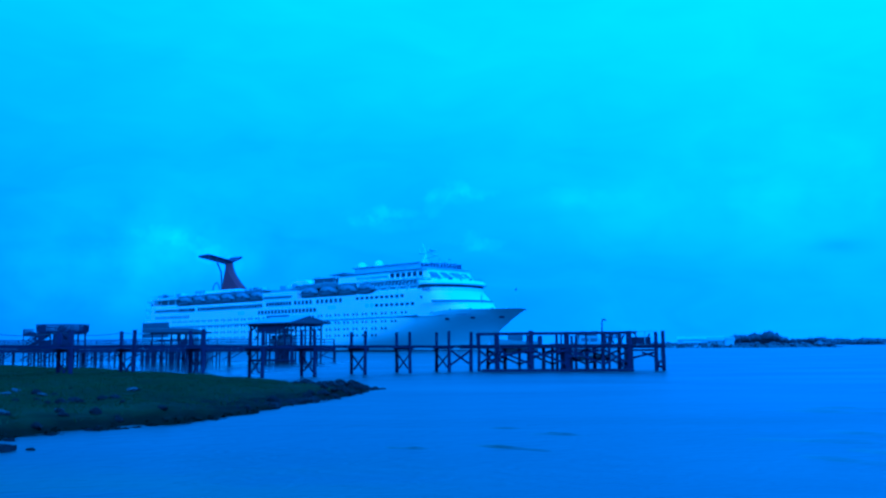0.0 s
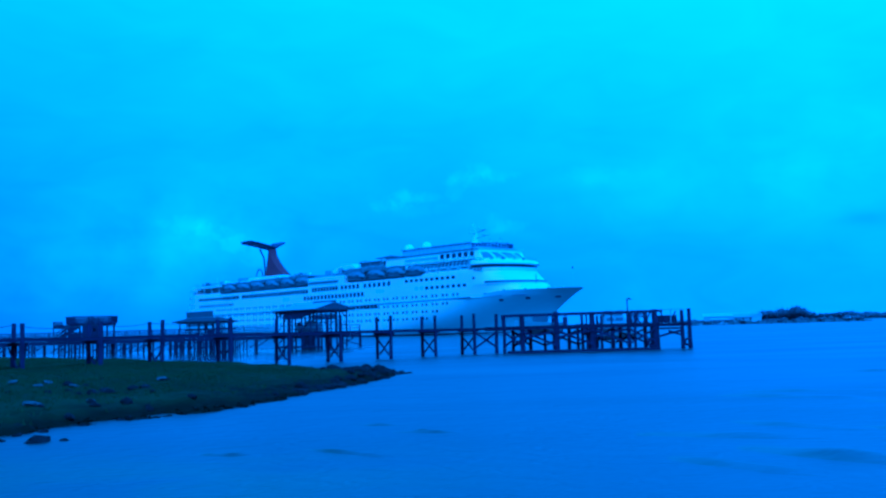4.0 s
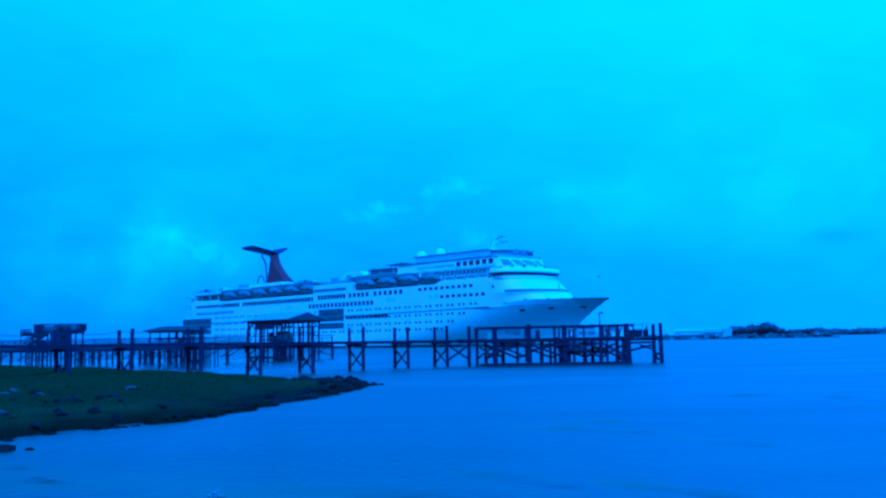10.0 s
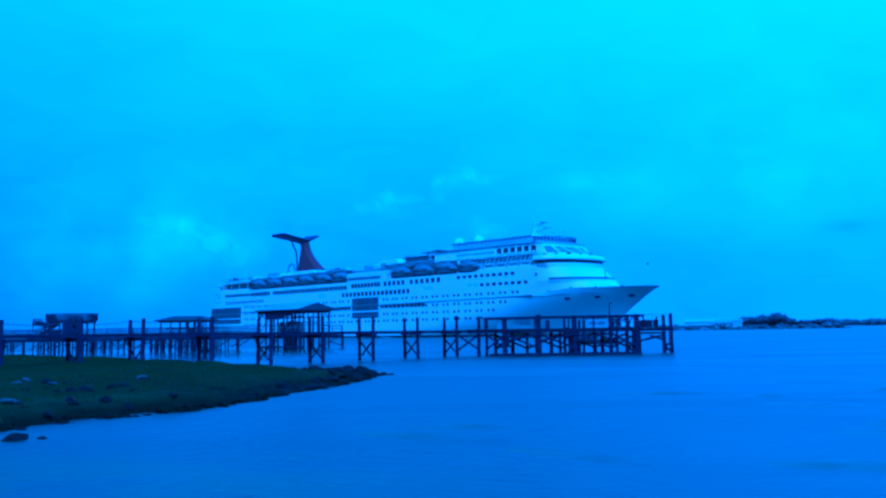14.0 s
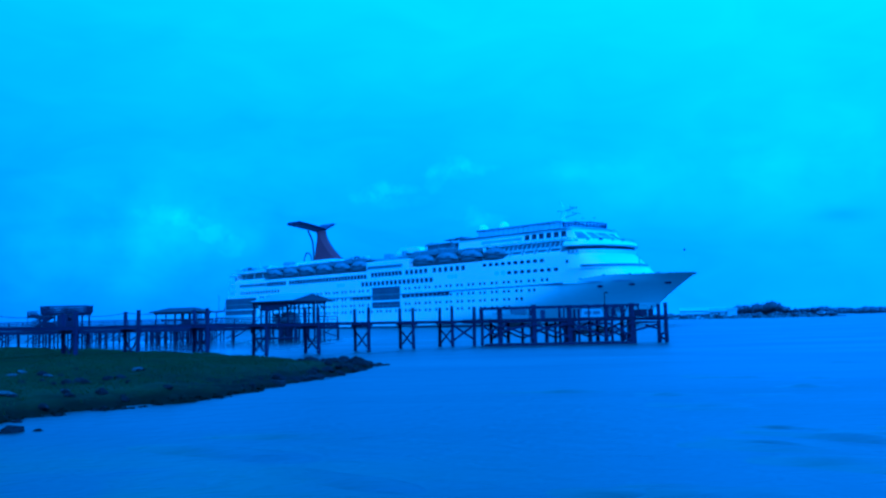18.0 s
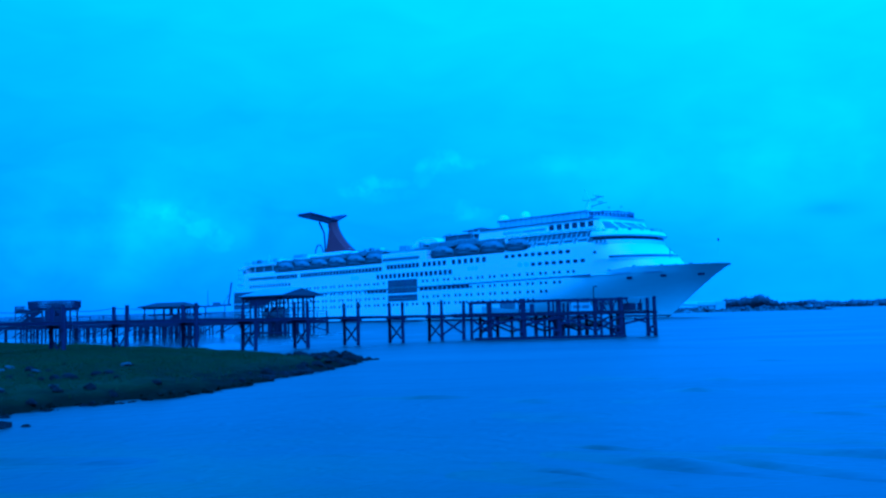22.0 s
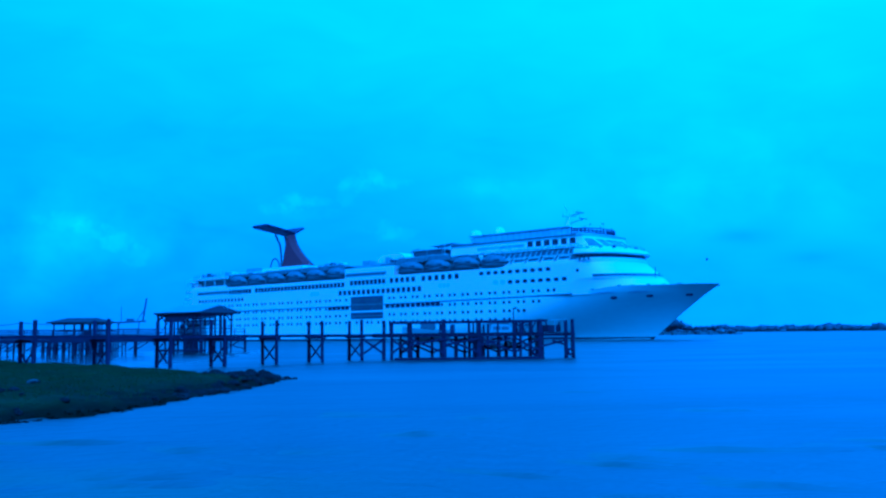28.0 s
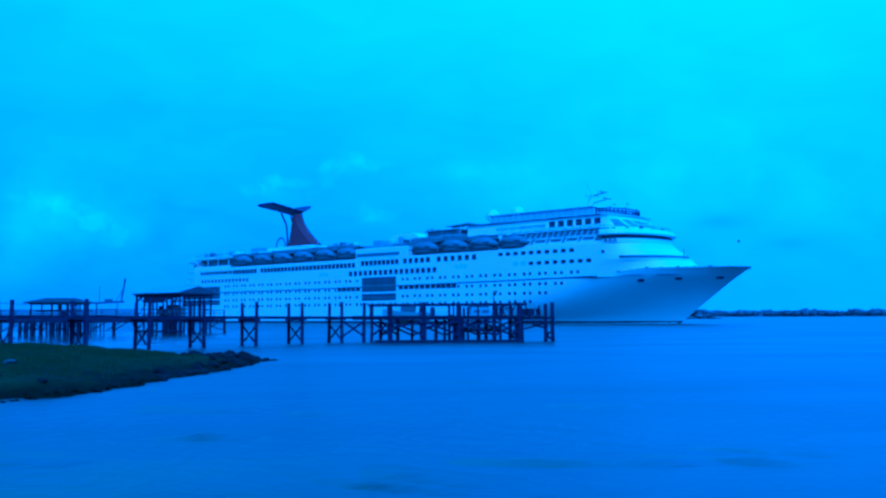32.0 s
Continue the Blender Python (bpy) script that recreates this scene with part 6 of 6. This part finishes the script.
def far_point(azimuth, r=FAR, z=0.0):
    a = radians(azimuth)
    return Vector((math.sin(a) * r, math.cos(a) * r, z))


def unit_ball():
    bm = fresh()
    bmesh.ops.create_icosphere(bm, subdivisions=2, radius=1.0)
    data = [v.co.copy() for v in bm.verts], [[v.index for v in f.verts] for f in bm.faces]
    bm.free()
    return data


BALL_V, BALL_F = unit_ball()


def clump(bm, centre, radius, r, n=26):
    """A head of foliage: an uneven mass of leaf with loose sprays round its outline."""
    off = Vector((r.uniform(0, 90), r.uniform(0, 90), r.uniform(0, 90)))
    vs = []
    for p in BALL_V:
        d = 0.88 + 0.4 * noise.noise(p * 1.7 + off) + 0.22 * noise.noise(p * 4.1 + off)
        vs.append(bm.verts.new(centre + Vector((p.x * d, p.y * d, p.z * d * 0.8)) * radius))
    for f in BALL_F:
        bm.faces.new([vs[k] for k in f])
    for i in range(n):
        d = Vector((r.gauss(0, 1), r.gauss(0, 1), r.gauss(0, 0.8))).normalized() * radius * r.uniform(0.8, 1.12)
        q = radius * r.uniform(0.06, 0.16)
        c = centre + d
        a, b, e = [bm.verts.new(c + Vector((r.uniform(-q, q), r.uniform(-q, q), r.uniform(-q, q)))) for _ in range(3)]
        bm.faces.new((a, b, e))


def tree(at, height, wide, seed, label):
    r = random.Random(seed)
    t = thing("tree", label, "tree", "trees on the far shore", at=Matrix.Translation(at))
    bm = fresh()
    rod(bm, (0, 0, -0.5), (0.3, 0, height * 0.55), height * 0.035, height * 0.018, n=7)
    for i in range(5):
        a = r.uniform(0, 6.28)
        rod(bm, (0.2, 0, height * r.uniform(0.25, 0.5)), (math.cos(a) * wide * 0.4, math.sin(a) * wide * 0.4, height * r.uniform(0.55, 0.8)), height * 0.014, height * 0.006, n=5)
    part("trunk", bm, BARK, t)
    bm = fresh()
    for i in range(3):
        a, q = 2.1 * i + r.uniform(0, 1), r.uniform(0.15, 0.35)
        clump(bm, Vector((math.cos(a) * wide * q, math.sin(a) * wide * q, height * (0.42 + 0.09 * i))), height * r.uniform(0.34, 0.44), r, 90)
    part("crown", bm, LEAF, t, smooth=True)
    return t


tr = random.Random(31)
for az, h, w_ in ((17.0, 8.5, 6), (17.35, 9.5, 7), (17.65, 9.0, 7), (17.95, 11.0, 7), (18.25, 9.5, 7), (18.55, 10.0, 7), (18.85, 12.0, 7), (19.15, 10.5, 7), (19.45, 8.0, 6), (19.75, 6.5, 6), (20.05, 5.5, 9), (20.4, 5.0, 9), (20.75, 5.5, 9), (21.1, 6.0, 9), (21.4, 6.5, 9), (21.75, 5.5, 9)):
    tree(far_point(az, FAR + 22 + tr.uniform(-6, 14), 1.8), h, w_, tr.randint(0, 999), "leafy tree on the low far shore, hazed in colour")
# low scrub along the near strip and the woods on the distant one
for name, label, r0, a0, a1, count, size, spread, z0 in (("shore_scrub", "low haze-coloured scrub along the far bank", 738, 12.0, 22.3, 120, 1.5, 26, 1.5), ("far_woods", "hazy dark line of woods on the distant shore", 2640, 17.0, 46, 640, 8.6, 60, 4.0),
                                                       ("distant_woods", "thin hazy tree line far down the river", 2660, -50, 17.0, 300, 5.0, 60, 2.5)):
    bm = fresh()
    for i in range(count):
        a = a0 + (a1 - a0) * (i + tr.random()) / count
        s_ = size * tr.uniform(0.5, 1.15) * (0.95 + 0.12 * math.sin(a * 2.1) + 0.1 * math.sin(a * 5.3))
        clump(bm, far_point(a, r0 + tr.uniform(0, spread), z0 + s_ * 0.5), abs(s_) * 1.5 + 0.3, tr, 8)
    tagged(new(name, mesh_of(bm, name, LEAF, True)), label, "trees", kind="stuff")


def house(azimuth, r, wide, deep, wall, ridge, label, turn=0.0, mat=None, roof_mat=None, plain=False):
    p = far_point(azimuth, r, 1.6)
    h = thing("house", label, "house", at=Matrix.Translation(p) @ pose(0, 0, 0, 0, 0, -azimuth + turn))
    bm = fresh()
    softbox(bm, -wide / 2, -deep / 2, 0, wide / 2, deep / 2, wall, 0.05)
    part("walls", bm, mat or CREAM, h)
    bm = fresh()
    o = 0.6
    loft(bm, [[(x, -deep / 2 - o, wall - 0.1), (x, 0, ridge), (x, deep / 2 + o, wall - 0.1), (x, deep / 2 + o, wall - 0.35), (x, 0, ridge - 0.3), (x, -deep / 2 - o, wall - 0.35)] for x in (-wide / 2 - o, wide / 2 + o)])
    part("roof", bm, roof_mat or TIN, h)
    if plain:
        return h
    for i in range(max(2, int(wide / 5.2))):
        x = -wide / 2 + 1.6 + i * 5.1
        if x > wide / 2 - 1:
            break
        bm = fresh()
        box(bm, x - 0.5, -deep / 2 - 0.06, wall * 0.4, x + 0.5, -deep / 2 + 0.1, wall * 0.75)
        w1 = part("window", bm, GLASS, h)
        bm = fresh()
        box(bm, x - 0.62, -deep / 2 - 0.1, wall * 0.36, x + 0.62, -deep / 2 - 0.02, wall * 0.4)
        part("sill", bm, mat or CREAM, w1)
    bm = fresh()
    box(bm, wide / 2 - 1.9, -deep / 2 - 0.06, 0.05, wide / 2 - 0.9, -deep / 2 + 0.1, min(2.1, wall * 0.7))
    part("door", bm, SHADE, h)
    return h


long_house = house(16.16, FAR + 8, 19.6, 9, 4.0, 6.4, "long grey waterside house with a pale end wing", mat=RAIL_GREY, roof_mat=RAIL_GREY)
bm = fresh()
softbox(bm, 3.4, -5.0, 0, 9.9, 4.6, 5.2, 0.05)
wing = part("end_wing", bm, SCREEN, long_house, "pale flat-fronted end wing")
bm = fresh()
softbox(bm, 3.2, -5.2, 5.15, 10.1, 4.8, 5.5, 0.05)
part("wing_roof", bm, RAIL_GREY, wing)
house(14.55, FAR + 30, 12, 8, 2.4, 3.6, "low shed with a dull roof by the far bank", mat=RAIL_GREY)
house(21.54, FAR + 6, 3.6, 4, 1.0, 1.7, "small grey cottage on the far bank", mat=SHADE, roof_mat=RAIL_GREY)
house(25.0, 2590, 12, 8, 3.5, 5.5, "pale house on the distant shore", mat=RAIL_GREY, roof_mat=SHADE)
# long pale roof behind, seen over the bank
house(15.0, FAR + 62, 36, 9, 5.2, 7.6, "long pale warehouse behind the bank", mat=SCREEN, roof_mat=SCREEN, plain=True)
for az, r, a in ((13.25, 700, 70), (14.45, 702, 80), (14.75, 704, 95)):
    small_boat("moored_boat", "small white boat moored off the far bank", 8.0, 2.6, Matrix.Translation(far_point(az, r, 0.15)) @ pose(0, 0, 0, 0, 0, a - 90), az > 14.5, "boats off the far bank")

# harbour crane with its boom up, far down the river
crane = thing("harbour_crane", "tall blue-grey harbour crane with its boom raised", "crane", at=Matrix.Translation(far_point(-13.0, 900, 0)) @ pose(0, 0, 0, 0, 0, 13.0))
for x in (-20, -2):
    for y in (-8, 8):
        bm = fresh()
        beam(bm, (x, y, -0.5), (x * 0.98, y * 0.9, 16.0), 0.9, 0.9)
        part("leg", bm, STEEL, crane)
for y in (-7, 7):
    bm = fresh()
    beam(bm, (-22, y, 15.6), (4, y, 17.0), 0.8, 1.5)
    part("girder", bm, STEEL, crane)
    bm = fresh()
    beam(bm, (1.2, y * 0.6, 16.5), (4.4, y * 0.15, 38.0), 0.8, 1.5)
    part("boom", bm, STEEL, crane)
    bm = fresh()
    beam(bm, (-4, y * 0.5, 16.8), (3.2, y * 0.25, 29), 0.5, 0.5)
    part("stay", bm, STEEL, crane)
for z in (5, 10):
    bm = fresh()
    beam(bm, (-20, -8, z), (-2, -8, z), 0.6, 0.6)
    part("sill_beam", bm, STEEL, crane)
bm = fresh()
rod(bm, (-17.5, 0, 15.5), (-17.5, 0, 31), 0.35, 0.2, n=6)
part("mast", bm, STEEL, crane)
bm = fresh()
softbox(bm, -13, -4, 16.8, -6, 4, 19.4, 0.2)
part("machine_house", bm, STEEL, crane)
quay = tagged(new("quay", None), "low concrete quay below the harbour crane", "quay", kind="structure")
bm = fresh()
softbox(bm, -60, -14, -2, 60, 30, 1.2, 0.3)
part("quay_slab", bm, PALE_ROCK, quay)
quay.matrix_basis = crane.matrix_basis @ Matrix.Translation((0, 0, 0))


def motions():
    walk(ship, [(t, pose(x, y, 0, 0, 0, a)) for t, x, y, a in SHIP_ROWS])
    walk(breaker, [(t, pose(x, y, z, 0, 0, -20)) for t, x, y, z in BREAKER_ROWS])
    for wave, start, turn in WAVES:
        end = start + WASH * 32
        walk(wave, [(0, pose(*start, 0, 0, turn)), (32, pose(*end, 0, 0, turn))])


motions()
